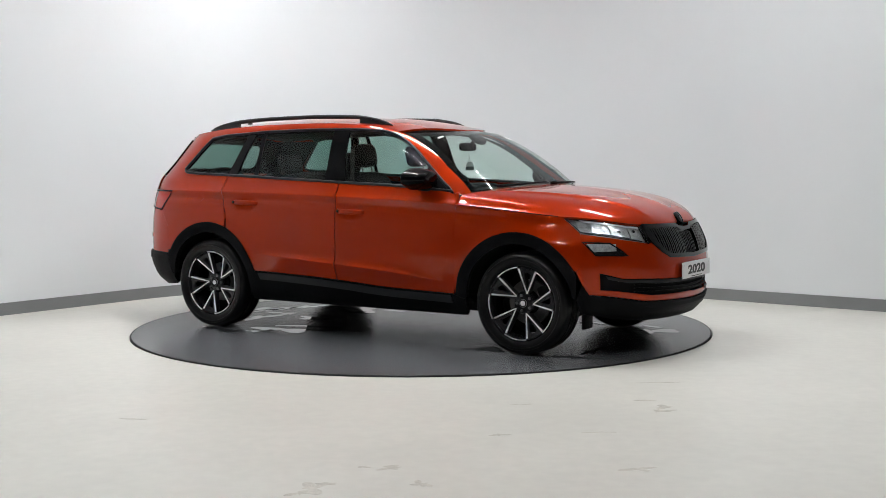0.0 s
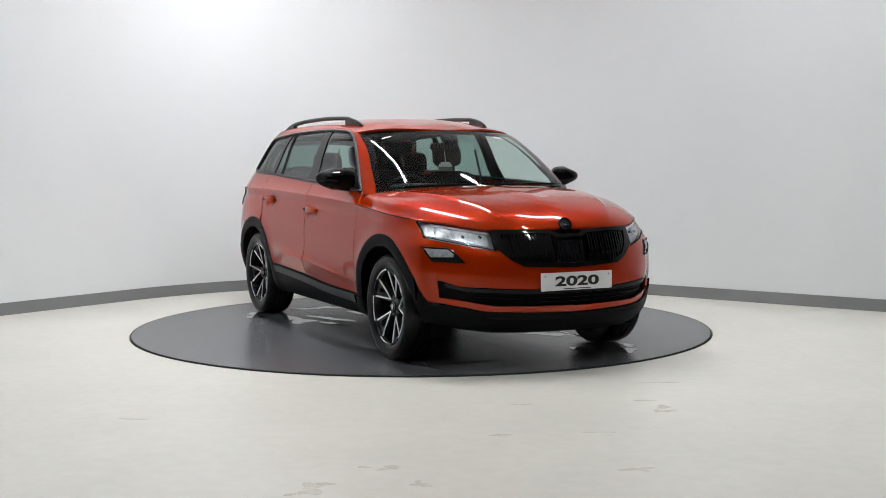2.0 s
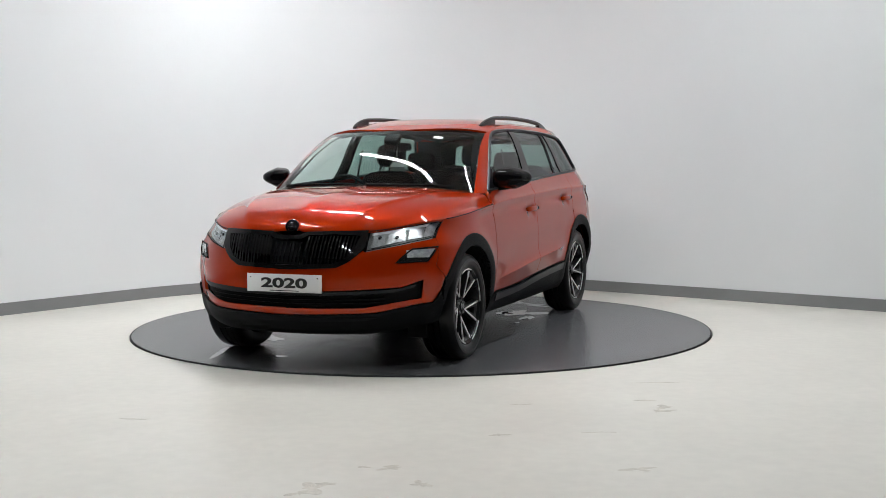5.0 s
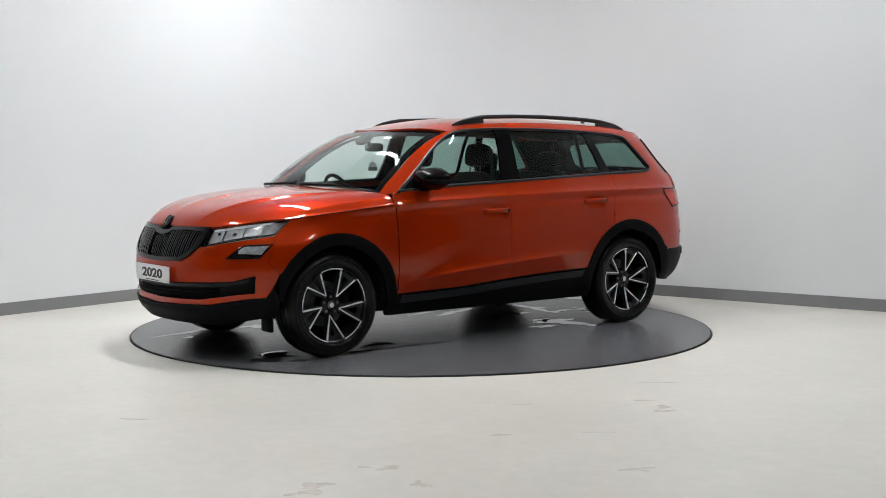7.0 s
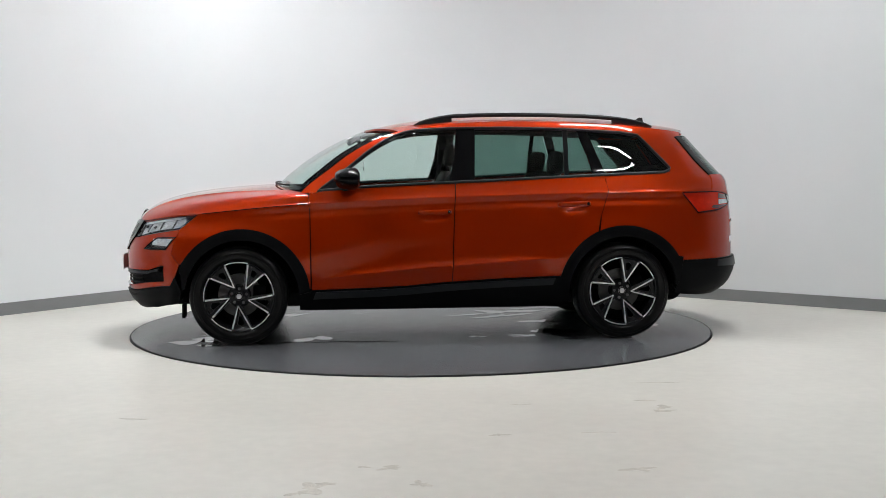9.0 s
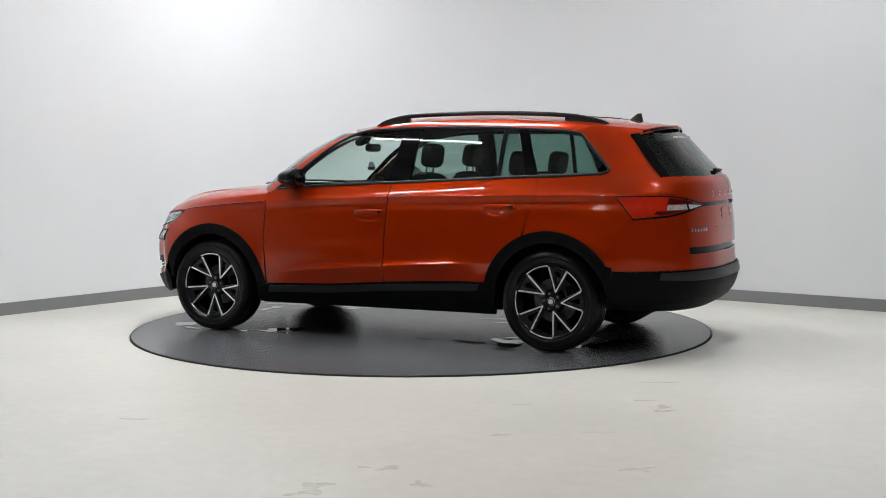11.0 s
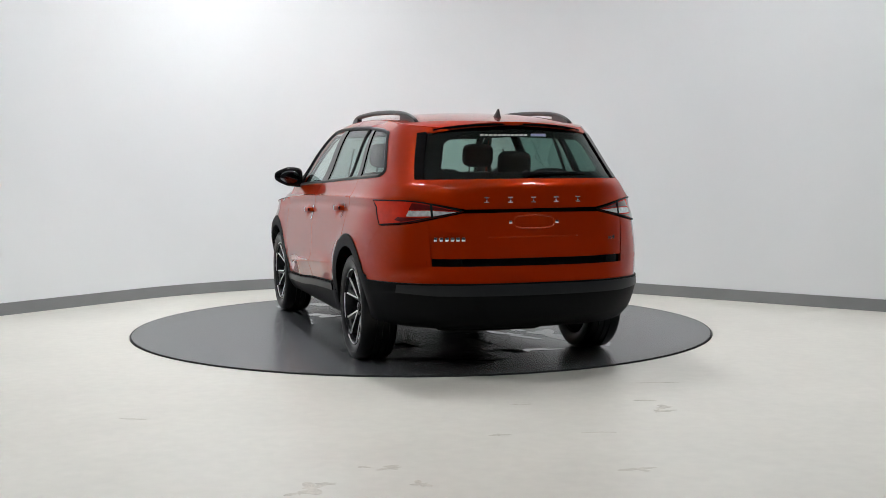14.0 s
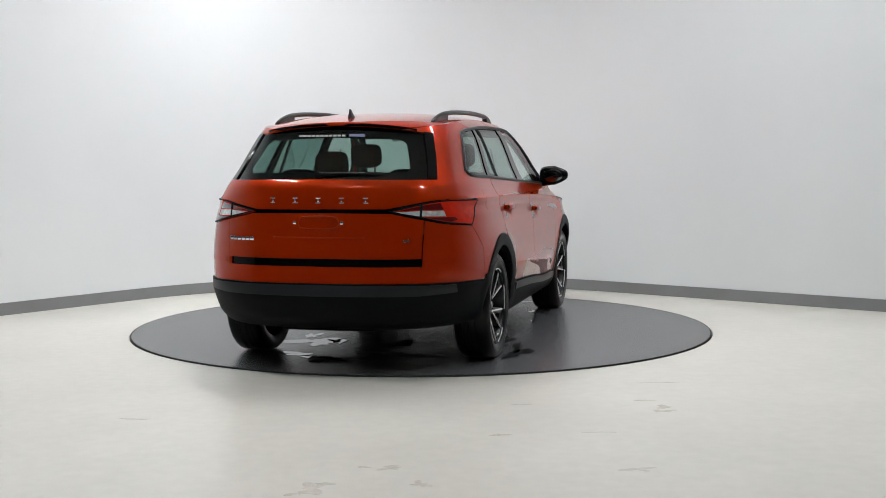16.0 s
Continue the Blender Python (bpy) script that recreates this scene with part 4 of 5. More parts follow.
COWL_X = curve_of([0, 0.5, 0.8, 0.93, 1.0], [1.14, 1.08, 0.97, 0.89, 0.885])
COWL_Y = curve_of([0, 0.5, 0.8, 0.93, 1.0], [0.0, 0.43, 0.72, 0.842, 0.885])
COWL_Z = curve_of([0, 0.5, 0.8, 0.93, 1.0], [1.135, 1.125, 1.10, 1.07, 1.01])


def bonnet_at(p, v):
    q = abs(v)
    ridge = 0.42 + 0.38 * p
    q = q * 2 * ridge if q <= 0.5 else ridge + (q - 0.5) * 2 * (1 - ridge)
    a = bonnet_front(q)
    d = Vector((COWL_X(q), COWL_Y(q), COWL_Z(q)))
    if q >= 0.999:
        d.y = LOWER.at(LOWER.u_of(X, 0.885, 1.01), 1.01).y
    c = 1 - q ** 5
    b1 = a + Vector((-0.09 * c - 0.26 * (1 - c), 0.06 * q * (1 - c), 0.170 * c + 0.022 * (1 - c)))
    b2 = d + Vector((0.46 * c + 0.26 * (1 - c), 0.02 * q, -0.020 * c - 0.025 * (1 - c)))
    t = p
    r = a * (1 - t) ** 3 + b1 * 3 * t * (1 - t) ** 2 + b2 * 3 * t * t * (1 - t) + d * t ** 3
    swell = math.sin(math.pi * min(1, t * 1.05)) ** 0.7 if 0 < t < 0.952 else 0
    r.z += swell * (0.012 * math.exp(-(ridge - q) / 0.16) if q < ridge else 0.012 * math.exp(-(q - ridge) / 0.025))
    r.y *= 1 if v >= 0 else -1
    return r


def grid_sheet(name, at, nu, nv, mat, parent, label="", lip=0.015, lip_dir=(0, 0, -1)):
    verts, faces = [], []
    for i in range(nu + 1):
        for j in range(nv + 1):
            verts.append(at(i / nu, -1 + 2 * j / nv))
    for i in range(nu):
        for j in range(nv):
            a = i * (nv + 1) + j
            faces.append((a, a + nv + 1, a + nv + 2, a + 1))
    rim = [i * (nv + 1) for i in range(nu)] + [nu * (nv + 1) + j for j in range(nv)] + [i * (nv + 1) + nv for i in range(nu, 0, -1)] + [j for j in range(nv, 0, -1)]
    base_i = len(verts)
    for k in rim:
        verts += [verts[k].copy(), verts[k] + Vector(lip_dir) * lip]
    for k in range(len(rim)):
        a, b = base_i + 2 * k, base_i + 2 * ((k + 1) % len(rim))
        faces.append((a, a + 1, b + 1, b))
    bm = bmesh.new()
    me = bpy.data.meshes.new(name)
    me.from_pydata([tuple(v) for v in verts], [], faces)
    bm.from_mesh(me)
    bm.faces.ensure_lookup_table()
    if sum(f.normal.z for f in bm.faces[:] if abs(f.normal.z) > 0.5) < 0:
        bmesh.ops.reverse_faces(bm, faces=bm.faces[:])
    me2 = bpy.data.meshes.new(name)
    bm.to_mesh(me2)
    bm.free()
    me2.materials.append(mat)
    me2.shade_smooth()
    ob = new(name, me2)
    ob.parent = parent
    return tagged(ob, label) if label else ob


ROOF_MID = curve_of([-2.06, -2.0, -1.5, -1.0, -0.6, -0.17, 0.2, 0.46], [1.555, 1.563, 1.62, 1.648, 1.655, 1.642, 1.598, 1.542])
ROOF_EDGE = curve_of([-2.06, -2.0, -1.67, -1.45, -1.0, -0.6, -0.17, 0.05, 0.22], [1.505, 1.515, 1.55, 1.572, 1.597, 1.602, 1.585, 1.56, 1.525])


def roof_at(p, v):
    q = abs(v)
    x = (0.45 - 0.23 * q * q) * (1 - p) + (-2.05 + 0.10 * q * q) * p
    e = ROOF_EDGE(x)
    y = UPPER.at(UPPER.u_of(X, x, e), e).y if x < 0.22 else UPPER.at(UPPER.u_of(X, 0.22, 1.525), 1.525).y + 0.25 * (0.22 - x)
    z = e + (ROOF_MID(x) - e) * (1 - q ** 2.6)
    return Vector((x, y * v, z))


def build_top():
    grid_sheet("bonnet", bonnet_at, 40, 112, RED, car)
    grid_sheet("roof", roof_at, 50, 40, RED, car)


def hood_trim():
    # dark shut line between bonnet and wing
    for s in (1, -1):
        pts = []
        for i in range(25):
            x = 0.90 + 0.74 * i / 24
            z = SHOULDER(x)
            p = LOWER.at(LOWER.u_of(X, x, z), z)
            pts.append((p.x, s * (p.y + 0.0005), z))
        tube("bonnet_gap", pts, 0.0032, DARK_IN, car, sides=6)
    # red corner pieces where wing, bonnet and pillar foot meet
    for s in (1, -1):
        pts = []
        for i in range(6):
            z = 0.985 + 0.105 * i / 5
            p = LOWER.at(LOWER.u_of(X, 0.884 - 0.02 * i / 5, z), z)
            pts.append((p.x, s * (p.y - 0.016), z))
        tube("wing_corner", pts, 0.014, RED, car, sides=8)
    # dark cowl panel under the windscreen, wiper arms
    def cowl(p, v):
        q = abs(v)
        z0 = COWL_Z(min(q, 0.93)) - 0.012
        a = Vector((COWL_X(min(q, 0.93)) + 0.05, COWL_Y(min(q, 0.93)), z0))
        b = a + Vector((-0.17, -0.02 * q, 0.012))
        r = a.lerp(b, p)
        r.y *= 1 if v >= 0 else -1
        return r
    grid_sheet("cowl", cowl, 3, 30, BLACK_PLASTIC, car)
    for y0, y1 in ((-0.62, -0.02), (0.05, 0.66)):
        pts = []
        for i in range(7):
            y = y0 + (y1 - y0) * i / 6
            z = 1.132 + 0.008 * i / 6 - 0.03 * abs(y) ** 2
            u = UPPER.u_of("f", abs(y), z)
            p, n = UPPER.at(u, z), UPPER.normal(u, z)
            pts.append((p.x + n.x * 0.02, y, z + 0.012))
        tube("windscreen_wiper", pts, [0.012, 0.010, 0.008, 0.008, 0.007, 0.006, 0.005], BLACK_PLASTIC, car, sides=8)


DLO_TOP = [(X, 0.60, 1.262), (X, 0.46, 1.375), (X, 0.36, 1.442), (X, 0.26, 1.494), (X, 0.17, 1.523), (X, 0.09, 1.537), (X, -0.16, 1.551), (X, -0.58, 1.554), (X, -1.0, 1.544), (X, -1.42, 1.519), (X, -1.56, 1.497)]


def dlo_top(x):
    return curve_of([p[1] for p in DLO_TOP[::-1]], [p[2] for p in DLO_TOP[::-1]])(x)


def top_run(a, b, n=6, dz=0.0):
    return [(X, a + (b - a) * i / n, dlo_top(a + (b - a) * i / n) + dz) for i in range(n + 1)]


def build_glass(fronts, rears):
    ws = [("f", 0.0, 1.10), ("f", 0.785, 1.085), ("f", 0.725, 1.27), ("f", 0.632, 1.512), ("f", 0.0, 1.540)]
    screen = panel("windscreen", UPPER, outline_of(UPPER, ws, 0), GLASS, car, "clear windscreen with a black border", whole=True, lip=0.003, grid=0.05)
    # black printed border of the windscreen
    border = [("f", 0.0, 1.100), ("f", 0.785, 1.085), ("f", 0.725, 1.27), ("f", 0.632, 1.512), ("f", 0.0, 1.540), ("f", 0.0, 1.518), ("f", 0.60, 1.492), ("f", 0.698, 1.27), ("f", 0.752, 1.112), ("f", 0.0, 1.132)]
    panel("screen_border", UPPER, outline_of(UPPER, border, 0), GLOSS_BLACK, screen, whole=True, off=-0.004, lip=0.001, grid=0.05)
    ap = [("f", 0.788, 1.082), (X, 0.835, 1.082), (X, 0.70, 1.185)] + DLO_TOP + [(X, -1.62, 1.553), (X, -1.45, 1.572), (X, -1.0, 1.597), (X, -0.6, 1.602), (X, -0.17, 1.585), (X, 0.05, 1.56), (X, 0.22, 1.527), ("f", 0.635, 1.514), ("f", 0.728, 1.27)]
    panel("roof_side", UPPER, outline_of(UPPER, ap, 0.001), RED, car, grid=0.03)
    panel("pillar_lining", UPPER, outline_of(UPPER, ap, 0.0), GREY_LINING, car, off=-0.04, lip=0.003)
    dl = [(X, -1.80, 1.215), (X, -1.80, 1.25), (X, -1.64, 1.42), (X, -1.56, 1.50), (X, -1.95, 1.50), ("r", 0.580, 1.46), ("r", 0.655, 1.20)]
    panel("rear_pillar_lining", UPPER, outline_of(UPPER, dl, 0), DARK_IN, car, off=-0.03, lip=0.003)
    s2 = (1, -1)
    # glass of each door, with black frames
    fg = belt_pts(0.64, -0.13, 10, 0.008) + [(X, -0.175, 1.33), (X, -0.20, dlo_top(-0.2) - 0.012)] + top_run(-0.2, 0.56, 10, -0.014)
    rg = belt_pts(-0.315, -0.985, 8, 0.008) + top_run(-0.995, -0.335, 6, -0.014)
    vg = belt_pts(-1.015, -1.205, 4, 0.008) + [(X, -1.16, 1.35)] + top_run(-1.095, -1.025, 2, -0.014)
    qg = belt_pts(-1.295, -1.735, 6, 0.008) + [(X, -1.772, 1.24), (X, -1.775, 1.255), (X, -1.63, 1.41), (X, -1.575, 1.472), (X, -1.545, 1.485)] + top_run(-1.50, -1.175, 4, -0.014) + [(X, -1.24, 1.34)]
    for (name, pts, mat, owners) in (("door_window", fg, GLASS, fronts), ("door_window", rg, TINTED, rears), ("fixed_window", vg, TINTED, rears), ("quarter_window", qg, TINTED, (car, car))):
        lo = outline_of(UPPER, pts, 0)
        for s, own in zip(s2, owners):
            panel(name, UPPER, lo, mat, own, off=-0.006, lip=0.002, sides=(s,), grid=0.05)
    bp = [(X, -0.128, BELT(-0.13) + 0.005), (X, -0.318, BELT(-0.318) + 0.005), (X, -0.338, dlo_top(-0.338) - 0.005), (X, -0.20, dlo_top(-0.2) - 0.005), (X, -0.175, 1.33)]
    panel("centre_pillar_trim", UPPER, outline_of(UPPER, bp, 0), GLOSS_BLACK, car, off=-0.001, lip=0.02)
    cp = [(X, -1.203, BELT(-1.203) + 0.005), (X, -1.297, BELT(-1.297) + 0.005), (X, -1.242, 1.34), (X, -1.172, dlo_top(-1.172) - 0.005), (X, -1.098, dlo_top(-1.098) - 0.005), (X, -1.162, 1.35)]
    panel("rear_pillar_trim", UPPER, outline_of(UPPER, cp, 0), GLOSS_BLACK, car, off=-0.001, lip=0.02)
    dv = [(X, -0.983, BELT(-0.983) + 0.005), (X, -1.017, BELT(-1.017) + 0.005), (X, -1.027, dlo_top(-1.02) - 0.005), (X, -0.993, dlo_top(-1.0) - 0.005)]
    panel("window_divider", UPPER, outline_of(UPPER, dv, 0), BLACK_PLASTIC, car, off=0.001, lip=0.01)
    sail = [(X, 0.83, 1.088), (X, 0.64, BELT(0.64) + 0.005), (X, 0.565, 1.275), (X, 0.60, 1.262), (X, 0.70, 1.185)]
    panel("mirror_sail", UPPER, outline_of(UPPER, sail, 0), BLACK_PLASTIC, car, off=0.002, lip=0.02)
    # rubber-and-black trim round the window line
    ring = belt_pts(0.82, -1.74, 40, 0.002) + [(X, -1.782, 1.232), (X, -1.792, 1.25), (X, -1.64, 1.415), (X, -1.583, 1.475)] + DLO_TOP[::-1] + [(X, 0.70, 1.185)]
    lo = outline_of(UPPER, ring, 0.003)
    for s in s2:
        pts = [UPPER.at(*p) + UPPER.normal(*p) * 0.001 for p in lo]
        tube("window_trim", [(p.x, p.y * s, p.z) for p in pts], 0.011, SATIN_BLACK, car, closed=True, sides=8)
    # rear screen: glass, black surround with side fins
    rw = [("r", 0.0, 1.204), ("r", 0.658, 1.196), ("r", 0.620, 1.33), ("r", 0.572, 1.482), ("r", 0.0, 1.512)]
    rs = panel("rear_window", UPPER, outline_of(UPPER, rw, 0.001), TINTED, car, "dark tinted rear window", whole=True, lip=0.003, grid=0.05)
    sur = [("r", 0.0, 1.204), ("r", 0.658, 1.196), ("r", 0.620, 1.33), ("r", 0.572, 1.482), ("r", 0.0, 1.512), ("r", 0.0, 1.462), ("r", 0.42, 1.446), ("r", 0.460, 1.42), ("r", 0.515, 1.27), ("r", 0.495, 1.248), ("r", 0.0, 1.246)]
    panel("rear_screen_border", UPPER, outline_of(UPPER, sur, 0.001), GLOSS_BLACK, rs, whole=True, off=-0.004, lip=0.001, grid=0.05)
    fin = [("r", 0.622, 1.20), ("r", 0.665, 1.198), ("r", 0.627, 1.33), ("r", 0.578, 1.482), ("r", 0.532, 1.488), ("r", 0.585, 1.33)]
    panel("rear_screen_fin", UPPER, outline_of(UPPER, fin, 0), GLOSS_BLACK, car, off=0.010, lip=0.02)
    # spoiler under the roof's end
    def spoil(p, v):
        q = abs(v)
        x = -2.05 + 0.10 * q * q
        e = ROOF_EDGE(x)
        z = e + (ROOF_MID(x) - e) * (1 - q ** 2.6)
        y = 0.495 * v
        return Vector((x + 0.004 + 0.13 * p, y * (1 - 0.03 * p), z - 0.010 - 0.040 * min(1, 2.5 * p)))
    grid_sheet("spoiler_underside", spoil, 6, 30, GLOSS_BLACK, car)
    lip_pts = [roof_at(1.0, -1 + 2 * i / 30) + Vector((0.012, 0, -0.012)) for i in range(31)]
    tube("spoiler_edge", lip_pts, 0.014, RED, car, sides=10)
    # lining under the roof
    def lining(p, v):
        r = roof_at(0.04 + 0.9 * p, v * 0.98)
        return r + Vector((0, 0, -0.045))
    grid_sheet("headlining", lining, 20, 16, GREY_LINING, car)


def build_roof_gear():
    rail_z = curve_of([-1.71, -1.64, -1.41, -1.06, -0.65, -0.22, -0.05, 0.05, 0.10], [1.560, 1.588, 1.625, 1.645, 1.652, 1.643, 1.622, 1.596, 1.570])
    for s in (1, -1):
        def rail_y(x):
            return s * (0.545 - 0.02 * step(-0.1, 0.2, x) - 0.012 * step(-1.3, -1.7, x))
        xs = [-1.71 + 1.81 * i / 40 for i in range(41)]
        rail = tube("roof_rail", [(x, rail_y(x), rail_z(x)) for x in xs], [0.010 + 0.007 * min(1, 6 * i / 40, 6 * (40 - i) / 40) for i in range(41)], SATIN_BLACK, car, "black roof rail", scale=(1.15, 0.95))
        for x0, x1 in ((-0.18, 0.09), (-1.70, -1.40)):
            verts, faces = [], []
            for i in range(11):
                x = x0 + (x1 - x0) * i / 10
                z1 = rail_z(x) - 0.004
                for y, z in ((-0.016, z1), (0.016, z1), (0.02, min(z1 - 0.002, ROOF_EDGE(x) - 0.008)), (-0.02, min(z1 - 0.002, ROOF_EDGE(x) - 0.008))):
                    verts.append((x, rail_y(x) + y, z))
            for i in range(10):
                for k in range(4):
                    l = (k + 1) % 4
                    faces.append((4 * i + k, 4 * i + l, 4 * i + 4 + l, 4 * i + 4 + k))
            faces += [(0, 3, 2, 1), (40, 41, 42, 43)]
            mesh_object("rail_foot", verts, faces, SATIN_BLACK, rail, smooth=False)
    # shark-fin aerial
    z0 = ROOF_MID(-1.74) - 0.01
    verts, faces = [], []
    for i in range(8):
        t = i / 7
        z = z0 + 0.062 * t
        xa, xb, w = -1.67 - 0.085 * t, -1.80 + 0.015 * t, 0.021 * (1 - t) ** 1.3 + 0.003
        for k in range(12):
            a = 2 * math.pi * k / 12
            verts.append(((xa + xb) / 2 + (xa - xb) / 2 * math.cos(a), w * math.sin(a), z))
    for i in range(7):
        for k in range(12):
            l = (k + 1) % 12
            faces.append((12 * i + k, 12 * i + l, 12 * i + 12 + l, 12 * i + 12 + k))
    faces.append(tuple(84 + k for k in range(12)))
    mesh_object("aerial", verts, faces, SATIN_BLACK, car, "small black fin aerial")


def build_mirrors_handles(fronts, rears):
    for s, door in zip((1, -1), fronts):
        bm = bmesh.new()
        bmesh.ops.create_uvsphere(bm, u_segments=28, v_segments=18, radius=1.0)
        for v in bm.verts:
            x, y, z = v.co
            k = (abs(x) ** 4.5 + abs(y) ** 4.5 + abs(z) ** 4.5) ** (-1 / 4.5)
            x, y, z = x * k, y * k, z * k
            taper = 1 - 0.42 * max(0, y) - 0.10 * max(0, -y)
            v.co = Vector((0.595 + (0.105 * x if x > 0 else 0.07 * x), s * (0.955 + 0.110 * y - 0.03 * x), 1.186 + 0.078 * z * taper * (1 - 0.25 * max(0, x)) + 0.012 * y * (1 if z < 0 else -0.3)))
        if s < 0:
            bmesh.ops.reverse_faces(bm, faces=bm.faces[:])
        m = part("door_mirror", bm, GLOSS_BLACK, door, "gloss black door mirror")
        bm = bmesh.new()
        bmesh.ops.create_uvsphere(bm, u_segments=24, v_segments=12, radius=1.0)
        for v in bm.verts:
            x, y, z = v.co
            v.co = Vector((0.524 + 0.006 * x, s * (0.960 + 0.078 * y), 1.183 + 0.052 * z))
        part("mirror_glass", bm, MIRROR_GLASS, m)
        tube("mirror_arm", [(0.63, s * 0.80, 1.112), (0.62, s * 0.86, 1.115), (0.60, s * 0.93, 1.125)], [0.030, 0.026, 0.03], BLACK_PLASTIC, m, scale=(1.3, 0.7))
    for s, door, x0, z0 in ((1, fronts[0], -0.02, 0.928), (-1, fronts[1], -0.02, 0.928), (1, rears[0], -1.04, 0.978), (-1, rears[1], -1.04, 0.978)):
        pts = []
        for i in range(13):
            x = x0 + 0.120 - 0.24 * i / 12
            y = UPPER.flat(UPPER.u_of(X, x, z0), z0)[1]
            pts.append((x, s * (y + relief(x0 + 0.17, z0) - 0.004 + 0.034 * math.sin(math.pi * i / 12) ** 0.5), z0 + 0.012 + 0.006 * i / 12))
        h = tube("door_handle", pts, [0.011, 0.015] + [0.0165] * 9 + [0.015, 0.011], RED, door, "body-coloured door handle", scale=(0.55, 1.15), sides=14)
        lock = [(x0 - 0.100, pts[10][1] + s * 0.002, z0 + 0.017), (x0 - 0.098, pts[10][1] + s * 0.010, z0 + 0.017)]
        tube("handle_end_cap", lock, [0.012, 0.010], GLOSS_BLACK, h, sides=12)


def spoke_bar(bm, p0, p1, w0, w1, y0, y1, depth):
    """A bar in the wheel's plane from p0 to p1 (x, z), widths w0 and w1, its face at y0 and y1."""
    d = Vector((p1[0] - p0[0], p1[1] - p0[1]))
    n = Vector((-d.y, d.x)).normalized()
    vs = []
    for (p, w, y) in ((p0, w0, y0), (p1, w1, y1)):
        for sgn, dy, f in ((1, 0, 1), (-1, 0, 1), (-1, -depth, 1.25), (1, -depth, 1.25)):
            vs.append(bm.verts.new((p[0] + n.x * sgn * w / 2 * f, y + dy, p[1] + n.y * sgn * w / 2 * f)))
    for q in ((0, 1, 5, 4), (1, 2, 6, 5), (2, 3, 7, 6), (3, 0, 4, 7), (0, 3, 2, 1), (4, 5, 6, 7)):
        bm.faces.new([vs[i] for i in q])


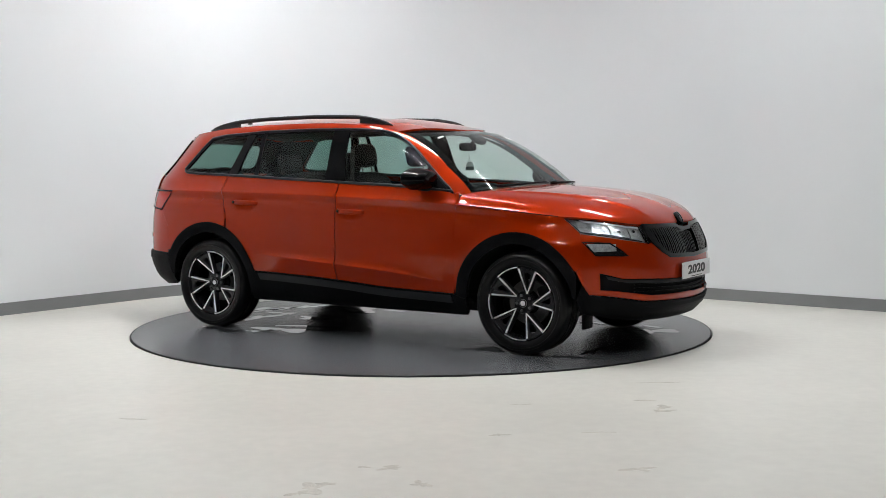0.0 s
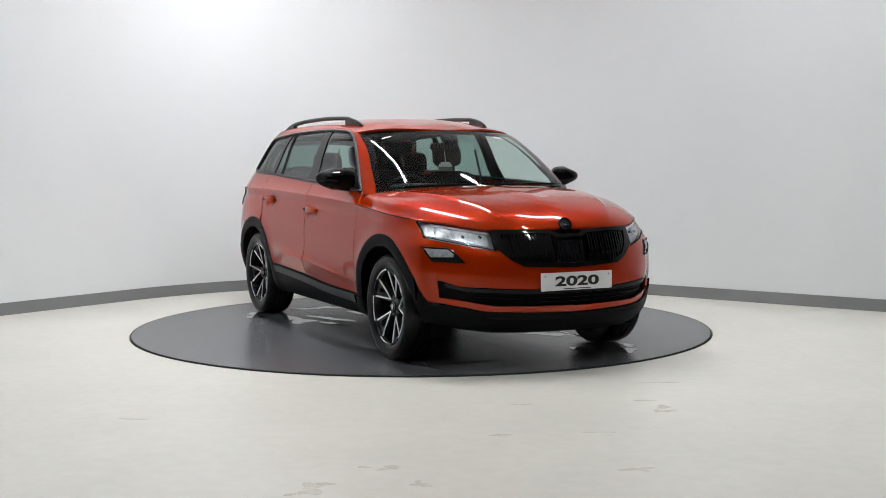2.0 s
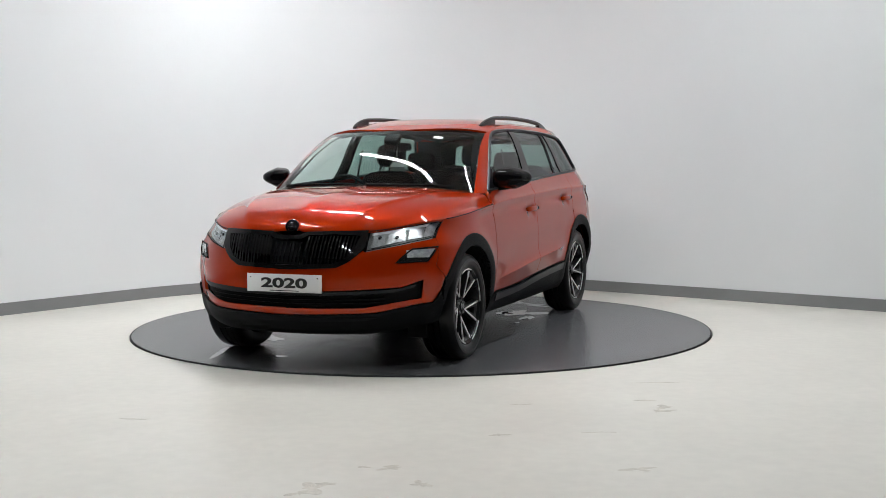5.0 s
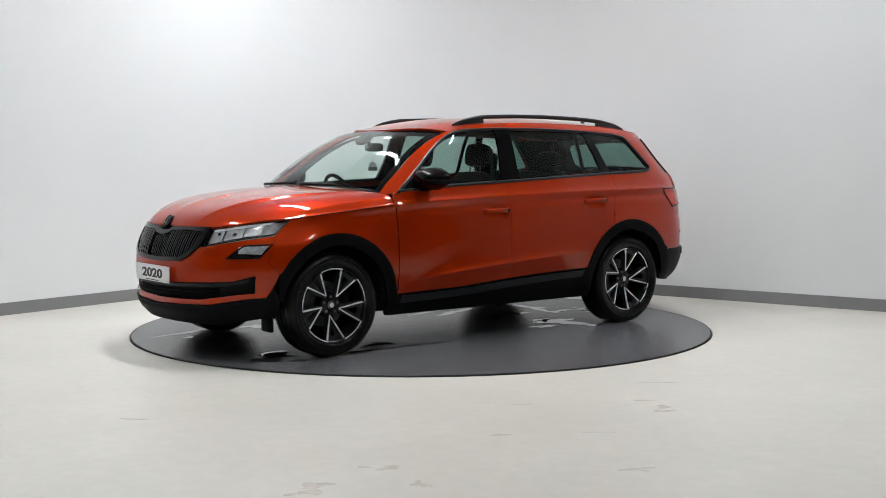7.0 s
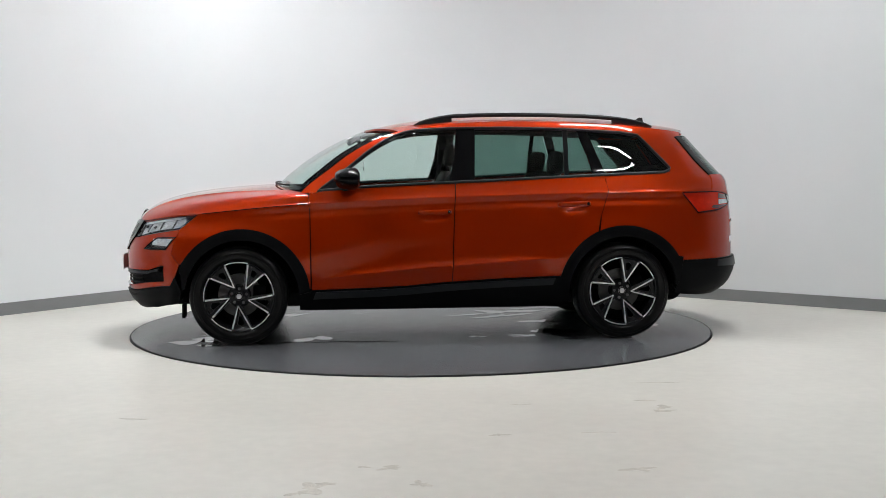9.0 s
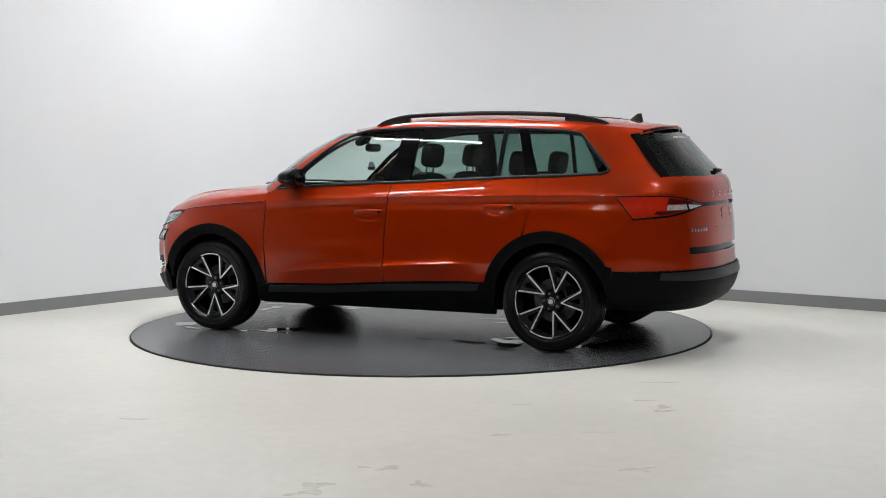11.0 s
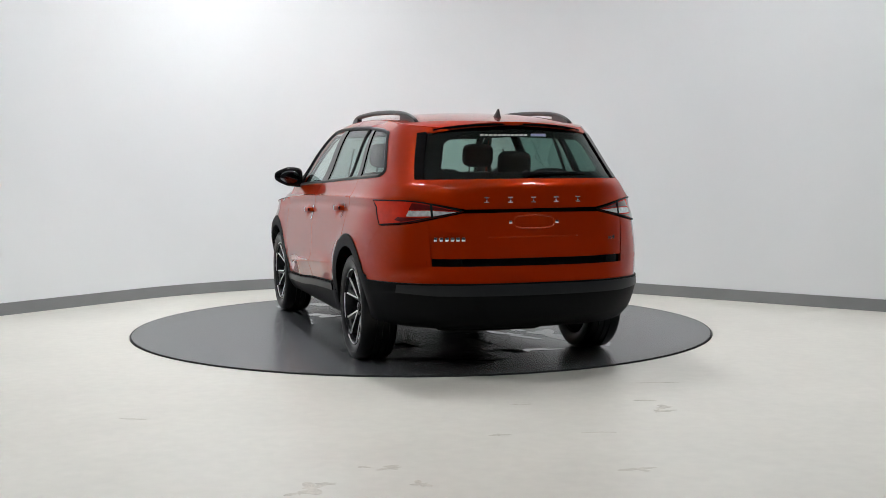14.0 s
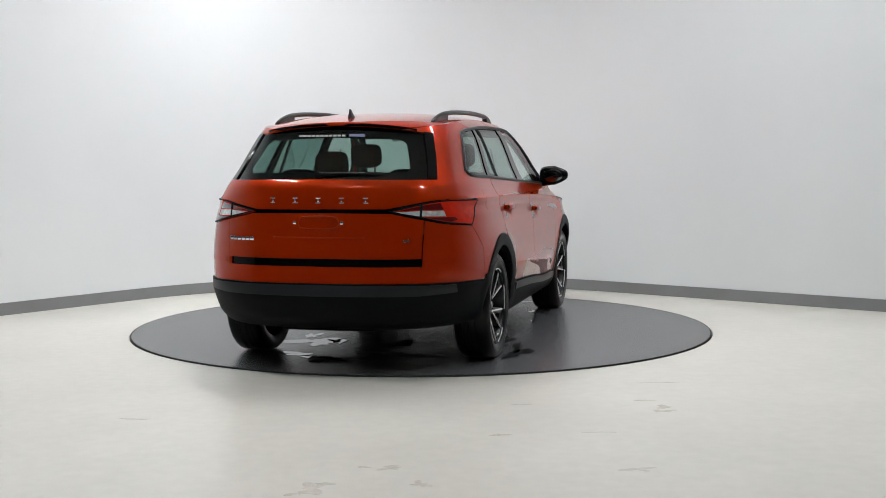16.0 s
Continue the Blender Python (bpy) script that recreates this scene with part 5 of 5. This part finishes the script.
def build_wheels():
    wheel = new("wheel")
    wheel.parent = car
    tagged(wheel, "dark alloy wheel with machined silver spokes and a black tyre")
    prof = [(0.246, -0.105), (0.262, -0.112), (0.30, -0.121), (0.33, -0.115), (0.344, -0.100)]
    for k in range(4):
        y = -0.09 + 0.042 * k
        prof += [(0.3495, y), (0.350, y + 0.032), (0.342, y + 0.033), (0.342, y + 0.041)] if k < 3 else [(0.350, y), (0.349, y + 0.042)]
    prof += [(0.344, 0.098), (0.335, 0.110), (0.318, 0.1165), (0.316, 0.1195), (0.300, 0.1205), (0.298, 0.118), (0.275, 0.116), (0.2605, 0.108), (0.256, 0.100), (0.246, 0.095)]
    lathe("tyre", prof, RUBBER, wheel, "black tyre, wet at the tread", steps=96)
    rim = lathe("rim", [(0.226, -0.10), (0.226, 0.05), (0.236, 0.088), (0.240, 0.100), (0.246, 0.1045), (0.2535, 0.104), (0.256, 0.098), (0.256, -0.10)], ANTHRACITE, wheel, "dark rim barrel", steps=96)
    lathe("barrel_back", [(0.0, -0.085), (0.23, -0.085)], DARK_IN, wheel, steps=48)
    lathe("brake_disc", [(0.06, -0.022), (0.155, -0.022), (0.155, -0.046), (0.06, -0.046)], CAST_STEEL, wheel, steps=48)
    box("brake_caliper", (-0.185, -0.075, -0.07), (-0.095, 0.005, 0.07), DARK_IN, wheel, bevel=0.015)
    lathe("hub", [(0.0, 0.068), (0.030, 0.068), (0.0315, 0.066), (0.034, 0.060), (0.074, 0.052), (0.082, 0.030), (0.082, -0.03)], ANTHRACITE, wheel, steps=40)
    cap = lathe("centre_cap", [(0.0, 0.0735), (0.022, 0.073), (0.028, 0.071), (0.029, 0.066)], LAMP_CHROME, wheel, "silver centre cap", steps=32)
    lathe("cap_ring", [(0.019, 0.0735), (0.020, 0.0748), (0.026, 0.0735), (0.027, 0.072)], GLOSS_BLACK, cap, steps=32)
    for k in range(5):
        a = radians(88 + 72 * k)
        bolt = lathe("wheel_bolt", [(0.0, 0.064), (0.008, 0.064), (0.0105, 0.060), (0.0105, 0.045)], CAST_STEEL, wheel, steps=12)
        bolt.location = (-0.054 * math.cos(a), 0, 0.054 * math.sin(a))
    # five V-shaped spokes: dark flanks with thin machined edges, and a machined rim arc across each opening
    def polar(r, a):
        return (-r * math.cos(radians(a)), r * math.sin(radians(a)))
    for k in range(5):
        phi = 117 + 72 * k
        apex = polar(0.070, phi + 2)
        for out, w1, turn in ((phi - 3, 0.030, 1), (phi + 29, 0.040, -1)):
            e = polar(0.243, out)
            bm = bmesh.new()
            spoke_bar(bm, polar(0.060, phi + 4), polar(0.243, out + turn * 3.2), 0.024, w1, 0.055, 0.090, 0.04)
            bmesh.ops.recalc_face_normals(bm, faces=bm.faces)
            bmesh.ops.bevel(bm, geom=bm.edges[:], offset=0.003, segments=2, affect="EDGES")
            sp = part("spoke", bm, WHEEL_GREY, wheel)
            bm = bmesh.new()
            spoke_bar(bm, apex, e, 0.0080, 0.0110, 0.0590, 0.0950, 0.008)
            bmesh.ops.recalc_face_normals(bm, faces=bm.faces)
            part("machined_edge", bm, ALLOY, sp, "machined silver spoke edge")
        # dark gusset that fills the V at the rim
        bm = bmesh.new()
        ring = [polar(0.248, phi - 3 + 32 * i / 6) for i in range(7)] + [polar(0.200, phi + 25), polar(0.215, phi + 13), polar(0.200, phi + 1)]
        top = [bm.verts.new((x, 0.090 if i < 7 else 0.078, z)) for i, (x, z) in enumerate(ring)]
        low = [bm.verts.new((x, 0.060, z)) for x, z in ring]
        bm.faces.new(top)
        bm.faces.new(low[::-1])
        for i in range(len(ring)):
            l = (i + 1) % len(ring)
            bm.faces.new((top[i], low[i], low[l], top[l]))
        bmesh.ops.recalc_face_normals(bm, faces=bm.faces)
        part("spoke_gusset", bm, WHEEL_GREY, wheel, smooth=False)
        arc_pts = [polar(0.2465, phi + 29 + 40 * i / 16) for i in range(17)]
        tube("machined_lip", [(x, 0.1045, z) for x, z in arc_pts], 0.0042, ALLOY, rim, sides=8)
    wheel.matrix_basis = pose(AXLES[0], 0.79, AXLE_Z)
    copy_thing(wheel, pose(AXLES[1], 0.79, AXLE_Z, 0, 18, 0))
    copy_thing(wheel, pose(AXLES[0], -0.79, AXLE_Z, 0, 22, 180))
    copy_thing(wheel, pose(AXLES[1], -0.79, AXLE_Z, 0, 58, 180))


def cushion(name, size, m, mat, parent, label="", puff=3.2):
    bm = bmesh.new()
    bmesh.ops.create_cube(bm, size=2.0)
    bmesh.ops.subdivide_edges(bm, edges=bm.edges[:], cuts=5, use_grid_fill=True)
    for v in bm.verts:
        x, y, z = v.co
        k = (abs(x) ** puff + abs(y) ** puff + abs(z) ** puff) ** (-1 / puff) if v.co.length else 1
        mx = max(abs(x), abs(y), abs(z))
        v.co = Vector((x * k * mx * size[0] / 2, y * k * mx * size[1] / 2, z * k * mx * size[2] / 2))
    bmesh.ops.transform(bm, matrix=m, verts=bm.verts)
    return part(name, bm, mat, parent, label)


def build_cabin():
    def seat(name, x, y, wide, heads, top, label):
        s = cushion(name, (0.52, wide, 0.20), pose(x + 0.20, y, 0.66), DARK_IN, car, label, 5)
        cushion("seat_back", (0.17, wide, 0.70), pose(x - 0.10, y, 0.88, 0, -14, 0), DARK_IN, s, "", 4.5)
        for h in heads:
            cushion("headrest", (0.11, 0.24, 0.18), pose(x - 0.20, y + h, top, 0, -10, 0), DARK_IN, s, "", 4)
            for d in (-0.06, 0.06):
                tube("headrest_post", [(x - 0.19, y + h + d, top), (x - 0.165, y + h + d, top - 0.16)], 0.007, CAST_STEEL, s, sides=6)
        return s
    for y in (0.37, -0.37):
        seat("front_seat", -0.08, y, 0.52, (0.0,), 1.35, "dark cloth front seat")
    seat("rear_bench", -0.80, 0.0, 1.28, (0.40, -0.40), 1.29, "dark cloth rear bench")
    seat("third_row_seat", -1.55, 0.37, 0.5, (0.0,), 1.17, "dark folded rear seat")
    seat("third_row_seat", -1.55, -0.37, 0.5, (0.0,), 1.17, "dark folded rear seat")
    dash = cushion("dashboard", (0.55, 1.50, 0.36), pose(0.90, 0, 0.915), DARK_IN, car, "black dashboard", 5)
    cushion("instrument_hood", (0.22, 0.40, 0.10), pose(0.74, -0.37, 1.10), DARK_IN, dash, "", 4)
    wheel_pts = [(0, 0.185 * math.cos(2 * math.pi * i / 32), 0.185 * math.sin(2 * math.pi * i / 32)) for i in range(32)]
    tilt = pose(0.52, -0.37, 1.03, 0, 24, 0)
    sw = tube("steering_wheel", [tilt @ Vector(p) for p in wheel_pts], 0.015, DARK_IN, car, "black steering wheel", closed=True)
    cushion("steering_boss", (0.06, 0.14, 0.12), tilt, DARK_IN, sw, "", 4)
    for a in (180, 0, 270):
        e = tilt @ Vector((0, 0.18 * math.cos(radians(a)), 0.18 * math.sin(radians(a))))
        tube("steering_spoke", [tilt @ Vector((0, 0, 0)), e], 0.014, DARK_IN, sw, sides=8)
    mirror = cushion("interior_mirror", (0.035, 0.23, 0.065), pose(0.44, -0.01, 1.415, 0, 0, 0), DARK_IN, car, "black interior mirror", 4)
    tube("mirror_stem", [(0.47, -0.01, 1.43), (0.52, -0.01, 1.50)], 0.014, DARK_IN, mirror, sides=8)
    cushion("sensor_box", (0.12, 0.12, 0.05), pose(0.53, -0.01, 1.475, 0, 32, 0), DARK_IN, mirror, "", 4)
    tag = box("hanging_tag", (0.452, -0.065, 1.235), (0.456, 0.055, 1.265), GREY_TAG, car, "pale card tag hanging from the mirror", bevel=0.001)
    for z0, z1, y0, y1 in ((1.265, 1.285, -0.058, 0.048), (1.285, 1.300, -0.045, 0.035), (1.268, 1.276, -0.062, 0.052)):
        box("tag_layer", (0.4515, y0, z0), (0.4565, y1, z1), PLATE_WHITE, tag, bevel=0.001)
    tube("tag_cord", [(0.454, -0.005, 1.30), (0.45, -0.01, 1.385)], 0.0025, PLATE_WHITE, tag, sides=6)
    # stickers inside the windscreen
    for y, z, w, h in ((0.375, 1.478, 0.075, 0.04), (-0.515, 1.480, 0.07, 0.018)):
        u = UPPER.u_of("f", abs(y), z)
        p = UPPER.at(u, z) + UPPER.normal(u, z) * 0.003
        box("screen_sticker", (-w / 2, -h / 2, -0.0006), (w / 2, h / 2, 0.0006), PLATE_WHITE, car, "small white sticker", bevel=0,
            m=Matrix.Translation((p.x, math.copysign(p.y, y), p.z)) @ Vector((0, 0, 1)).rotation_difference(Vector((UPPER.normal(u, z).x, math.copysign(UPPER.normal(u, z).y, y), UPPER.normal(u, z).z))).to_matrix().to_4x4() @ pose(0, 0, 0, 0, 0, 90))
    for s in (1, -1):
        tube("seat_belt", [(-0.22, s * 0.60, 1.40), (-0.20, s * 0.64, 1.20), (-0.16, s * 0.68, 0.95)], 0.02, GREY_LINING, car, scale=(0.15, 1), sides=8)


FRONTS, REARS = build_sides()
build_cladding()
build_front()
build_rear()
build_top()
hood_trim()
build_glass(FRONTS, REARS)
build_roof_gear()
build_mirrors_handles(FRONTS, REARS)
build_wheels()
build_cabin()


# ---- what moves: the disc turns, and the car stands on it ----
def motions():
    rows = [(0.5 * i, pose(0, 0, 0, 0, 0, heading(0.5 * i))) for i in range(33)]
    walk(turntable, rows)
    walk(car, [(t, m @ pose(0.0, -0.006, 0.0)) for t, m in rows])


motions()
